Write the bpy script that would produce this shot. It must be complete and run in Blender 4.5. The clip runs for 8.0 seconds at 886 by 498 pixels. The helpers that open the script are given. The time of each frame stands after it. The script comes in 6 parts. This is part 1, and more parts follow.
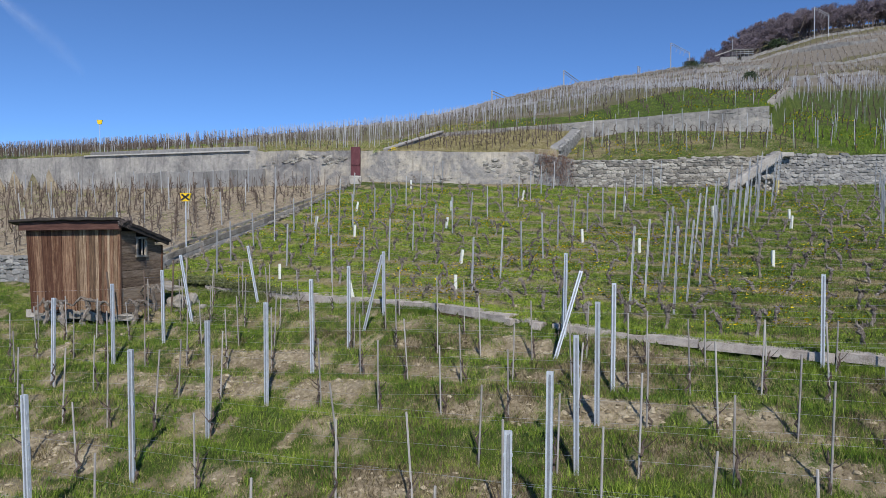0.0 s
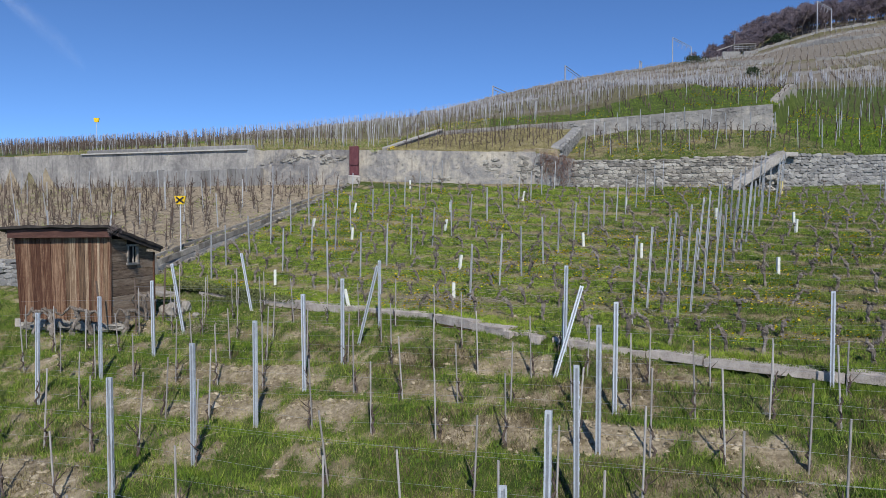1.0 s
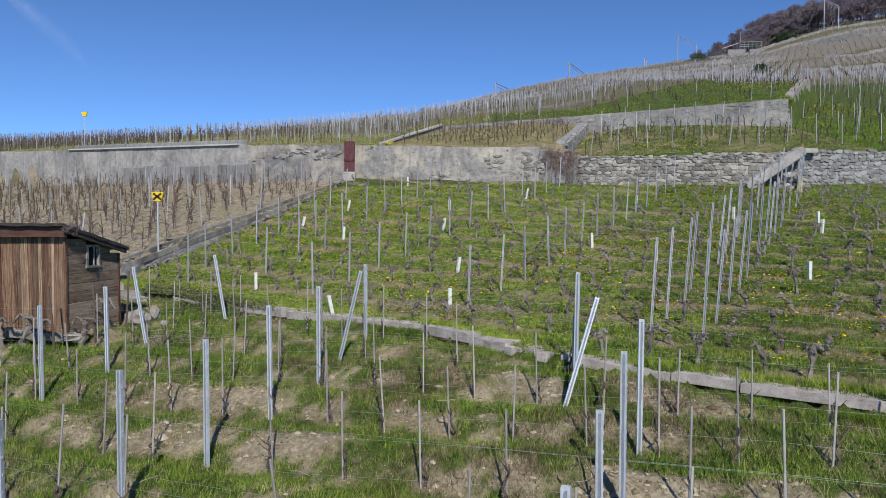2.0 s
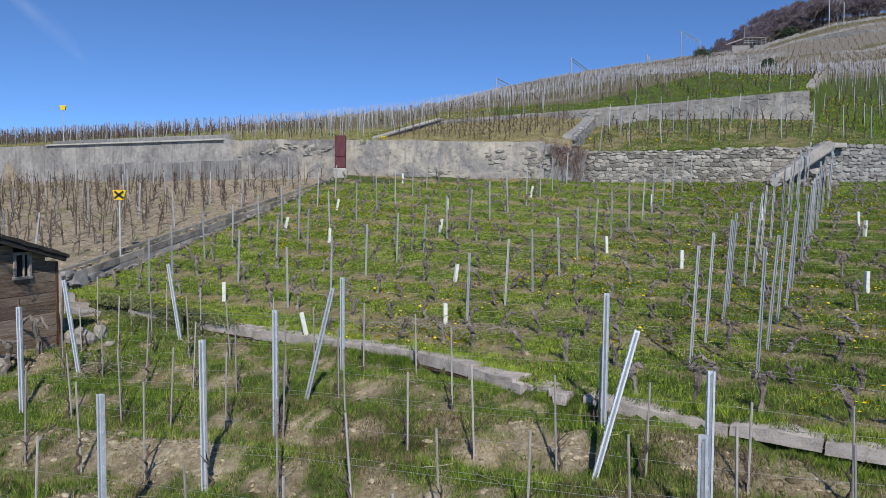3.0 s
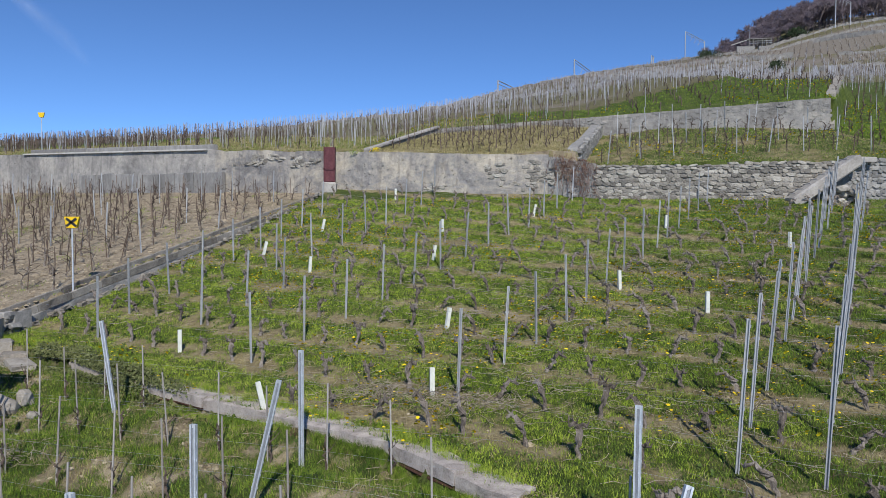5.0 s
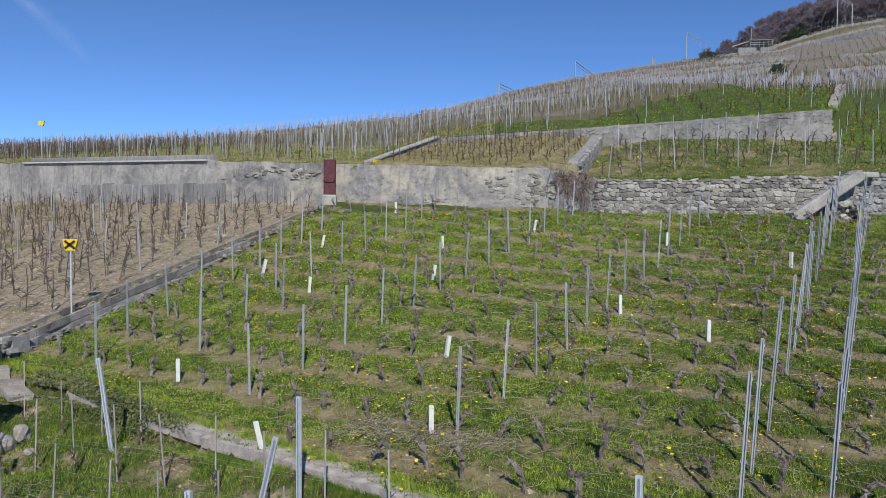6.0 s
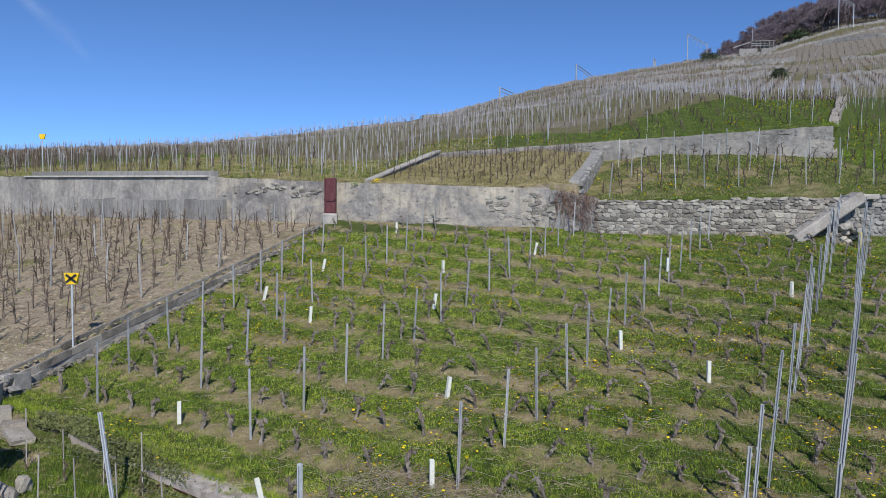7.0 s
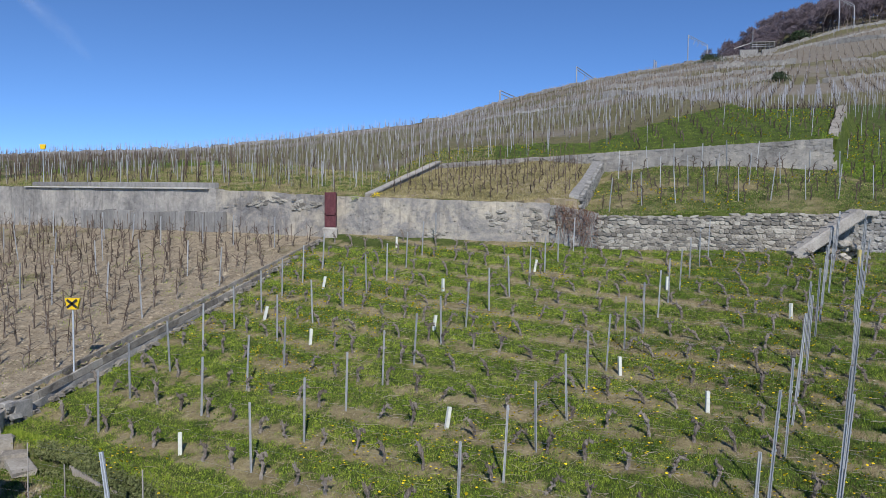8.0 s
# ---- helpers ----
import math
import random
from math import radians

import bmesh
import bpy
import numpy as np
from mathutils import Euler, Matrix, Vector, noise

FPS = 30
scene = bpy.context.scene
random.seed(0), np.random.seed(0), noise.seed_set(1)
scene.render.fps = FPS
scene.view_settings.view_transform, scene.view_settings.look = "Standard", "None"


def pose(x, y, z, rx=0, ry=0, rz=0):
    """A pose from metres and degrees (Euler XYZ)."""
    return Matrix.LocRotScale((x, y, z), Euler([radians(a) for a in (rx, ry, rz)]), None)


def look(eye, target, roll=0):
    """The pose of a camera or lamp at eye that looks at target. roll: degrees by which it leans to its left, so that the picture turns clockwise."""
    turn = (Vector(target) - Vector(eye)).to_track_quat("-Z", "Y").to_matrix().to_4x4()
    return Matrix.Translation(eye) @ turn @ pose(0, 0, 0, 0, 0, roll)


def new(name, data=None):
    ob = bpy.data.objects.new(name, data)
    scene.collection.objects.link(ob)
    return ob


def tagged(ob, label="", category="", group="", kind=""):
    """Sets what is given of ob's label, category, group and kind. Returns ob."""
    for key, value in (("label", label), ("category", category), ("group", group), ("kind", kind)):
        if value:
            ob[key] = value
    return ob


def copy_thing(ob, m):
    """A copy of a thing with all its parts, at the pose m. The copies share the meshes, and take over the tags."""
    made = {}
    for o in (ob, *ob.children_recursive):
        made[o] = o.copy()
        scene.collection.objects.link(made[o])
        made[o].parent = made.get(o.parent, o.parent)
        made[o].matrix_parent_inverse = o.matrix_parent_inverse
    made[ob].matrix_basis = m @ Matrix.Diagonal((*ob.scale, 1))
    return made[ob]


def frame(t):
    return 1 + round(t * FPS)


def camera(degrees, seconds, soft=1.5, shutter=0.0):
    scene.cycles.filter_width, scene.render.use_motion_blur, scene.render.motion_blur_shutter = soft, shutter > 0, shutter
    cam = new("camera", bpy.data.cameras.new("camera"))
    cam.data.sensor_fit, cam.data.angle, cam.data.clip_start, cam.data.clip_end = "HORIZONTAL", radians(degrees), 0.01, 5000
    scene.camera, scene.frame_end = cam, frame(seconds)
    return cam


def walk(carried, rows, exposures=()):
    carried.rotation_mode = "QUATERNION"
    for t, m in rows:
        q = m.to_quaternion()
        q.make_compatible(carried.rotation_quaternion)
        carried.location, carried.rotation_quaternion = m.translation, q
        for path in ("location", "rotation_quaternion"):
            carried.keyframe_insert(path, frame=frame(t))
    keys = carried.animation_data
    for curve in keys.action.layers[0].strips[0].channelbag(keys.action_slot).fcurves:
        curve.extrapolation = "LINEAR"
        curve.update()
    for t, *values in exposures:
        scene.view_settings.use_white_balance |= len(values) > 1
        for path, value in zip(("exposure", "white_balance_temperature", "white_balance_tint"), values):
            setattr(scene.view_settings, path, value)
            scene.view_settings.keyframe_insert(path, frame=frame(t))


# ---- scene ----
cam = camera(64.1, 8.0, 0.7)
PATH = [
    (0, (0.401, 0.588, 4.766), (0.376, 2.587, 4.715), 0.1),
    (0.5, (0.468, 0.69, 5.08), (0.44, 2.689, 5.022), 0.0),
    (1, (0.48, 1.011, 5.094), (0.452, 3.01, 5.027), 0.1),
    (2.3, (0.659, 3.583, 5.112), (0.623, 5.581, 5.04), 0.3),
    (2.5, (0.668, 4.088, 5.11), (0.633, 6.086, 5.036), 0.2),
    (3, (0.704, 5.389, 5.225), (0.668, 7.387, 5.149), 0.3),
    (3.5, (0.776, 6.499, 5.545), (0.737, 8.497, 5.471), 0.2),
    (4, (0.833, 7.107, 5.829), (0.793, 9.105, 5.764), 0.3),
    (4.5, (0.885, 7.519, 5.905), (0.844, 9.517, 5.834), 0.3),
    (6, (0.936, 7.861, 6.674), (0.892, 9.859, 6.595), 0.4),
    (6.5, (0.939, 7.863, 7.122), (0.894, 9.861, 7.04), 0.4),
    (7, (0.931, 7.878, 7.623), (0.885, 9.875, 7.538), 0.4),
    (7.5, (0.94, 7.878, 8.166), (0.893, 9.875, 8.078), 0.4),
    (8, (0.941, 7.859, 8.329), (0.894, 9.856, 8.24), 0.4),
]
walk(cam, [(t, look(eye, target, roll)) for t, eye, target, roll in PATH])

# ---- light ----
world = bpy.data.worlds.new("sky")
scene.world = world
world.use_nodes = True
wn = world.node_tree
sky = wn.nodes.new("ShaderNodeTexSky")
sky.sky_type = "NISHITA"
sky.sun_disc = False
SUN_ELEV, SUN_AZ = 41.0, -9.0          # the light travels ahead, slightly to the left
sky.sun_elevation = radians(SUN_ELEV)
sky.sun_rotation = radians(180 + SUN_AZ)
sky.altitude = 4000
sky.air_density, sky.dust_density, sky.ozone_density = 0.9, 0.0, 5.0
wn.nodes["Background"].inputs["Strength"].default_value = 0.126
tint = wn.nodes.new("ShaderNodeMix")
tint.data_type, tint.blend_type = "RGBA", "MULTIPLY"
tint.inputs["Factor"].default_value = 1.0
tint.inputs["B"].default_value = (0.775, 0.965, 1.14, 1)
wn.links.new(sky.outputs[0], tint.inputs["A"])
wn.links.new(tint.outputs["Result"], wn.nodes["Background"].inputs["Color"])
sun_lamp = bpy.data.lights.new("sun", "SUN")
sun_lamp.energy, sun_lamp.angle, sun_lamp.color = 4.2, radians(0.55), (1.0, 0.955, 0.88)
sun = new("sun", sun_lamp)
az = radians(SUN_AZ)
sun.matrix_world = look((0, 0, 60), (math.sin(az), math.cos(az), 60 - math.tan(radians(SUN_ELEV))))
scene.view_settings.exposure = 0.0

rng = np.random.default_rng(7)


# ---- materials ----
def material(name, rough=0.8, metal=0.0):
    m = bpy.data.materials.new(name)
    m.use_nodes = True
    nt = m.node_tree
    b = nt.nodes["Principled BSDF"]
    b.inputs["Roughness"].default_value = rough
    b.inputs["Metallic"].default_value = metal
    b.inputs["Specular IOR Level"].default_value = 0.3
    return m, nt, b


def coords(nt, scale=(1, 1, 1), source="Object"):
    tc = nt.nodes.new("ShaderNodeTexCoord")
    mp = nt.nodes.new("ShaderNodeMapping")
    mp.inputs["Scale"].default_value = scale
    nt.links.new(tc.outputs[source], mp.inputs["Vector"])
    return mp.outputs[0]


def noise_tex(nt, vec, scale, detail=5, rough=0.6, dist=0.0):
    n = nt.nodes.new("ShaderNodeTexNoise")
    n.inputs["Scale"].default_value, n.inputs["Detail"].default_value = scale, detail
    n.inputs["Roughness"].default_value, n.inputs["Distortion"].default_value = rough, dist
    nt.links.new(vec, n.inputs["Vector"])
    return n.outputs["Fac"]


def ramp(nt, fac, stops):
    r = nt.nodes.new("ShaderNodeValToRGB")
    while len(r.color_ramp.elements) < len(stops):
        r.color_ramp.elements.new(0.5)
    for e, (p, c) in zip(r.color_ramp.elements, stops):
        e.position, e.color = p, (*c, 1) if len(c) == 3 else c
    nt.links.new(fac, r.inputs["Fac"])
    return r.outputs["Color"]


def mix(nt, fac, a, b, mode="MIX"):
    n = nt.nodes.new("ShaderNodeMix")
    n.data_type, n.blend_type = "RGBA", mode
    for sock, val in ((n.inputs["Factor"], fac), (n.inputs["A"], a), (n.inputs["B"], b)):
        if isinstance(val, (int, float)):
            sock.default_value = val
        elif isinstance(val, tuple):
            sock.default_value = (*val, 1)
        else:
            nt.links.new(val, sock)
    return n.outputs["Result"]


def math_node(nt, op, a, b=0.0, clamp=False):
    n = nt.nodes.new("ShaderNodeMath")
    n.operation, n.use_clamp = op, clamp
    for sock, val in zip(n.inputs, (a, b)):
        if isinstance(val, (int, float)):
            sock.default_value = val
        else:
            nt.links.new(val, sock)
    return n.outputs[0]


def bump(nt, b, height, strength=0.5, distance=0.02):
    n = nt.nodes.new("ShaderNodeBump")
    n.inputs["Strength"].default_value, n.inputs["Distance"].default_value = strength, distance
    nt.links.new(height, n.inputs["Height"])
    nt.links.new(n.outputs[0], b.inputs["Normal"])


def island(nt):
    return nt.nodes.new("ShaderNodeNewGeometry").outputs["Random Per Island"]


def object_random(nt):
    return nt.nodes.new("ShaderNodeObjectInfo").outputs["Random"]


def mottled(name, dark, mid, light, scale, rough=0.85, metal=0.0, fine=8.0, relief=0.4, depth=0.02, stretch=(1, 1, 1), random_by=None, spread=0.25):
    """A material of three tones, mottled at two scales, with relief."""
    m, nt, b = material(name, rough, metal)
    v = coords(nt, stretch)
    n1, n2 = noise_tex(nt, v, scale, 6), noise_tex(nt, v, scale * fine, 4)
    f = math_node(nt, "ADD", math_node(nt, "MULTIPLY", n1, 0.6), math_node(nt, "MULTIPLY", n2, 0.4))
    if random_by:
        r = island(nt) if random_by == "island" else object_random(nt)
        f = math_node(nt, "ADD", f, math_node(nt, "MULTIPLY", math_node(nt, "SUBTRACT", r, 0.5), spread))
    nt.links.new(ramp(nt, f, [(0.3, dark), (0.5, mid), (0.7, light)]), b.inputs["Base Color"])
    bump(nt, b, f, relief, depth)
    return m


def ground_material(name, soil, grass):
    """Soil and turf, laid out by the mesh's own cover value and broken up by noise."""
    m, nt, b = material(name, 0.95)
    v = coords(nt)
    at = nt.nodes.new("ShaderNodeAttribute")
    at.attribute_name = "cover"
    n1, n2, n3 = noise_tex(nt, v, 2.2, 6), noise_tex(nt, v, 14, 5), noise_tex(nt, v, 60, 3)
    s = ramp(nt, math_node(nt, "ADD", math_node(nt, "MULTIPLY", n1, 0.5), math_node(nt, "MULTIPLY", n2, 0.5)), [(0.34, soil[0]), (0.5, soil[1]), (0.66, soil[2])])
    g = ramp(nt, math_node(nt, "ADD", math_node(nt, "MULTIPLY", n1, 0.4), math_node(nt, "MULTIPLY", n3, 0.6)), [(0.36, grass[0]), (0.5, grass[1]), (0.66, grass[2])])
    f = math_node(nt, "ADD", at.outputs["Fac"], math_node(nt, "MULTIPLY", math_node(nt, "SUBTRACT", n2, 0.5), 1.1))
    f = math_node(nt, "ADD", f, math_node(nt, "MULTIPLY", math_node(nt, "SUBTRACT", n3, 0.5), 0.8))
    k = nt.nodes.new("ShaderNodeMapRange")
    k.inputs["From Min"].default_value, k.inputs["From Max"].default_value = 0.35, 0.65
    nt.links.new(f, k.inputs["Value"])
    nt.links.new(mix(nt, k.outputs[0], s, g), b.inputs["Base Color"])
    bump(nt, b, math_node(nt, "ADD", n2, math_node(nt, "MULTIPLY", n3, 0.5)), 0.8, 0.05)
    return m


SANDY = ((0.11, 0.085, 0.05), (0.28, 0.23, 0.153), (0.50, 0.43, 0.31))
BROWN = ((0.15, 0.12, 0.083), (0.295, 0.243, 0.172), (0.44, 0.375, 0.275))
# turf tones darkened to paint the shade between grass blades
SHADED_TURF = ((0.020, 0.034, 0.006), (0.060, 0.088, 0.014), (0.13, 0.148, 0.04))
DRY = ((0.07, 0.068, 0.03), (0.135, 0.125, 0.06), (0.21, 0.185, 0.10))
M_LOW = ground_material("sandy_turf", SANDY, SHADED_TURF)
M_MAIN = ground_material("vineyard_turf", ((0.13, 0.105, 0.055), (0.26, 0.215, 0.12), (0.39, 0.335, 0.21)), SHADED_TURF)
M_SOIL = ground_material("bare_vineyard_soil", BROWN, DRY)
M_FAR = ground_material("dry_hillside", ((0.13, 0.112, 0.088), (0.20, 0.176, 0.143), (0.28, 0.25, 0.205)), DRY)
M_STEEL = mottled("galvanised_steel", (0.42, 0.45, 0.49), (0.56, 0.60, 0.65), (0.70, 0.74, 0.79), 9, 0.5, 0.25, 6, 0.1, 0.004, random_by="object")
M_STEEL_FAR = mottled("weathered_steel", (0.25, 0.26, 0.285), (0.36, 0.375, 0.41), (0.49, 0.51, 0.55), 9, 0.6, 0.3, 6, 0.1, 0.004, random_by="island")
M_STEEL_DULL = mottled("dull_galvanised_steel", (0.29, 0.30, 0.31), (0.41, 0.42, 0.435), (0.53, 0.54, 0.555), 9, 0.6, 0.2, 6, 0.15, 0.004, random_by="object")
M_SLOT_SHADE = mottled("post_slot_painted_shade", (0.22, 0.235, 0.26), (0.30, 0.32, 0.35), (0.38, 0.40, 0.43), 20, 0.7, 0.4)
M_WIRE = mottled("galvanised_wire", (0.30, 0.31, 0.33), (0.42, 0.44, 0.46), (0.55, 0.57, 0.6), 12, 0.45, 0.7, relief=0.0)
M_BARK = mottled("vine_bark", (0.065, 0.052, 0.042), (0.175, 0.148, 0.124), (0.335, 0.298, 0.262), 22, 0.95, 0, 4, 1.0, 0.02, (1, 1, 0.25), "object", 0.2)
M_BARK_DARK = mottled("dark_cane_bark", (0.04, 0.03, 0.025), (0.09, 0.068, 0.055), (0.17, 0.13, 0.11), 22, 0.95, 0, 4, 0.8, 0.01, (1, 1, 0.3), "island", 0.35)
M_STAKE = mottled("weathered_stake_wood", (0.12, 0.09, 0.065), (0.24, 0.19, 0.145), (0.40, 0.34, 0.27), 14, 0.9, 0, 5, 0.4, 0.004, (1, 1, 0.15), "island", 0.4)
M_STAKE_PALE = mottled("pale_planting_stake", (0.22, 0.20, 0.18), (0.36, 0.335, 0.31), (0.52, 0.49, 0.46), 14, 0.85, 0, 5, 0.3, 0.004, (1, 1, 0.15), "object", 0.25)
M_STAKE_BROWN = mottled("brown_rusty_stake", (0.05, 0.035, 0.028), (0.105, 0.075, 0.058), (0.19, 0.145, 0.115), 14, 0.9, 0, 5, 0.3, 0.004, (1, 1, 0.2), "island", 0.4)
M_PRUNINGS = mottled("cut_prunings", (0.20, 0.165, 0.12), (0.34, 0.29, 0.22), (0.48, 0.42, 0.33), 12, 0.95, random_by="island", spread=0.4)
M_TUBE = mottled("white_plastic_guard", (0.56, 0.57, 0.52), (0.68, 0.69, 0.63), (0.76, 0.77, 0.72), 6, 0.55, 0, 5, 0.1, 0.003)
M_CONCRETE = mottled("weathered_concrete", (0.22, 0.205, 0.185), (0.38, 0.355, 0.325), (0.53, 0.50, 0.46), 1.6, 0.92, 0, 9, 0.6, 0.03)
M_KERB = mottled("weathered_kerb_concrete", (0.12, 0.105, 0.09), (0.25, 0.23, 0.20), (0.41, 0.38, 0.335), 3.4, 0.95, 0, 7, 0.7, 0.03, random_by="object", spread=0.2)
M_KERB_PALE = mottled("lichened_block_concrete", (0.16, 0.145, 0.125), (0.30, 0.275, 0.24), (0.44, 0.41, 0.365), 3.0, 0.95, 0, 7, 0.7, 0.03, random_by="object", spread=0.2)
M_CONCRETE_GREY = mottled("grey_weathered_concrete", (0.13, 0.125, 0.12), (0.225, 0.218, 0.21), (0.34, 0.33, 0.315), 2.4, 0.92, 0, 7, 0.6, 0.02, (2, 2, 0.5), "object", 0.22)
M_CONCRETE_PALE = mottled("pale_concrete", (0.33, 0.315, 0.29), (0.47, 0.45, 0.42), (0.60, 0.58, 0.54), 2.2, 0.92, 0, 9, 0.5, 0.02)
M_GRAVEL_TOP = mottled("lichened_concrete_top", (0.19, 0.165, 0.145), (0.41, 0.365, 0.33), (0.58, 0.53, 0.485), 5.0, 0.95, 0, 9, 0.9, 0.03)


def plaster_material(name, tones, stain, stain_amount):
    """Old lime render: broad patches of bare pale mortar, grey weathering and dark runs."""
    m, nt, b = material(name, 0.95)
    v = coords(nt)
    n1, n2, n3 = noise_tex(nt, v, 0.5, 9, 0.68, 0.6), noise_tex(nt, v, 4.5, 8, 0.7), noise_tex(nt, v, 22, 4)
    runs = noise_tex(nt, coords(nt, (3.0, 3.0, 0.35)), 1.4, 5, 0.6)
    f = math_node(nt, "ADD", math_node(nt, "MULTIPLY", n1, 0.68), math_node(nt, "MULTIPLY", n2, 0.32))
    base = ramp(nt, f, [(0.38, tones[0]), (0.46, tones[1]), (0.54, tones[2]), (0.64, tones[3])])
    base = mix(nt, math_node(nt, "MULTIPLY", n3, 0.35), base, mix(nt, n3, (0.12, 0.11, 0.1), (0.62, 0.58, 0.52)))
    k = nt.nodes.new("ShaderNodeMapRange")
    k.inputs["From Min"].default_value, k.inputs["From Max"].default_value, k.inputs["To Max"].default_value = 0.52, 0.72, stain_amount
    nt.links.new(runs, k.inputs["Value"])
    # pits and small holes where the render has fallen
    pit = nt.nodes.new("ShaderNodeMapRange")
    pit.inputs["From Min"].default_value, pit.inputs["From Max"].default_value, pit.inputs["To Max"].default_value = 0.60, 0.68, 0.75
    nt.links.new(noise_tex(nt, coords(nt, (1.0, 1.0, 1.7)), 5.5, 7, 0.72, 0.6), pit.inputs["Value"])
    nt.links.new(mix(nt, pit.outputs[0], mix(nt, k.outputs[0], base, stain), (0.10, 0.09, 0.08)), b.inputs["Base Color"])
    bump(nt, b, math_node(nt, "SUBTRACT", math_node(nt, "ADD", n2, math_node(nt, "MULTIPLY", n3, 0.4)), pit.outputs[0]), 0.9, 0.05)
    return m


M_RENDER_GREY = plaster_material("grey_weathered_render", ((0.15, 0.145, 0.14), (0.25, 0.24, 0.23), (0.36, 0.34, 0.315), (0.52, 0.48, 0.43)), (0.13, 0.125, 0.12), 0.7)
M_RENDER_WARM = plaster_material("crumbling_lime_render", ((0.15, 0.145, 0.145), (0.25, 0.24, 0.235), (0.42, 0.38, 0.32), (0.60, 0.53, 0.42)), (0.15, 0.13, 0.12), 0.6)
M_STONE = mottled("pale_limestone", (0.135, 0.126, 0.114), (0.27, 0.25, 0.217), (0.46, 0.432, 0.38), 4.5, 0.92, 0, 5, 0.7, 0.03, random_by="object", spread=0.36)
M_STONE_FAR = mottled("grey_wall_stone", (0.15, 0.145, 0.14), (0.25, 0.245, 0.235), (0.40, 0.385, 0.36), 3.5, 0.92, 0, 6, 0.7, 0.04, random_by="island", spread=0.3)
M_STONE_JOINED = mottled("limestone_rubble", (0.135, 0.126, 0.114), (0.27, 0.25, 0.217), (0.46, 0.432, 0.38), 4.5, 0.92, 0, 5, 0.7, 0.03, random_by="island", spread=0.36)
M_MASONRY = plaster_material("mortared_grey_stone", ((0.13, 0.126, 0.122), (0.21, 0.204, 0.196), (0.285, 0.273, 0.255), (0.42, 0.39, 0.34)), (0.13, 0.122, 0.115), 0.5)
M_MORTAR = mottled("sunken_mortar", (0.14, 0.13, 0.117), (0.25, 0.234, 0.208), (0.37, 0.347, 0.31), 6, 0.95)
M_STONE_PALE = mottled("sunlit_far_stone", (0.13, 0.125, 0.12), (0.24, 0.23, 0.215), (0.37, 0.35, 0.325), 1.2, 0.95, 0, 6, 0.6, 0.05)
M_RUST = mottled("dark_red_painted_iron", (0.065, 0.019, 0.024), (0.112, 0.034, 0.042), (0.165, 0.06, 0.065), 5, 0.6, 0.1, 6, 0.2, 0.005, (1, 1, 0.4))
M_RUSTY = mottled("rusty_iron", (0.035, 0.02, 0.014), (0.075, 0.04, 0.026), (0.14, 0.075, 0.05), 6, 0.9, 0.1, 6, 0.5, 0.005)
M_PLANK_RED = mottled("red_brown_weathered_plank", (0.028, 0.011, 0.008), (0.105, 0.047, 0.027), (0.36, 0.23, 0.145), 4.5, 0.85, 0, 6, 0.9, 0.012, (13, 13, 0.5), "object", 0.20)
M_PLANK_PALE = mottled("bleached_brown_plank", (0.05, 0.03, 0.02), (0.20, 0.125, 0.075), (0.50, 0.38, 0.26), 4.5, 0.85, 0, 6, 0.9, 0.012, (13, 13, 0.5), "object", 0.25)
M_PLANK_GREY = mottled("grey_brown_weathered_board", (0.075, 0.05, 0.035), (0.235, 0.168, 0.115), (0.43, 0.34, 0.25), 3.0, 0.88, 0, 5, 0.7, 0.008, (0.6, 0.6, 7), "object", 0.28)
M_ROOF_EDGE = mottled("dark_bituminous_roofing", (0.025, 0.021, 0.02), (0.05, 0.042, 0.038), (0.095, 0.08, 0.07), 5, 0.9, 0, 5, 0.6, 0.02)
M_FASCIA = mottled("dark_red_fascia_board", (0.05, 0.022, 0.017), (0.095, 0.045, 0.035), (0.16, 0.085, 0.065), 4, 0.8, 0, 5, 0.4, 0.01, (0.6, 0.6, 5))
M_WHITE_WOOD = mottled("peeling_white_frame", (0.16, 0.135, 0.11), (0.33, 0.295, 0.25), (0.50, 0.46, 0.41), 14, 0.8)
M_DARK = mottled("dark_interior", (0.012, 0.011, 0.01), (0.02, 0.018, 0.016), (0.03, 0.027, 0.024), 4, 0.9)
M_YELLOW = mottled("yellow_sign_paint", (0.62, 0.40, 0.01), (0.78, 0.52, 0.015), (0.84, 0.60, 0.03), 6, 0.5)
M_BLACK = mottled("black_sign_paint", (0.015, 0.015, 0.016), (0.03, 0.03, 0.03), (0.05, 0.05, 0.05), 9, 0.6)
M_PIPE_YELLOW = mottled("faded_yellow_pipe", (0.42, 0.34, 0.12), (0.55, 0.46, 0.19), (0.64, 0.56, 0.28), 8, 0.6)


def blade_material(name, a, b_, c):
    m, nt, b = material(name, 0.75)
    patch = math_node(nt, "ADD", noise_tex(nt, coords(nt), 1.1, 5, 0.65), -0.5)
    clump = math_node(nt, "ADD", noise_tex(nt, coords(nt), 8.5, 3, 0.6), -0.5)
    f = math_node(nt, "ADD", math_node(nt, "MULTIPLY", island(nt), 0.5), math_node(nt, "MULTIPLY", patch, 1.5))
    f = math_node(nt, "ADD", f, math_node(nt, "MULTIPLY", clump, 1.9))
    nt.links.new(ramp(nt, math_node(nt, "ADD", f, 0.2), [(0.0, a), (0.5, b_), (1.0, c)]), b.inputs["Base Color"])
    b.inputs["Subsurface Weight"].default_value = 0.0
    return m


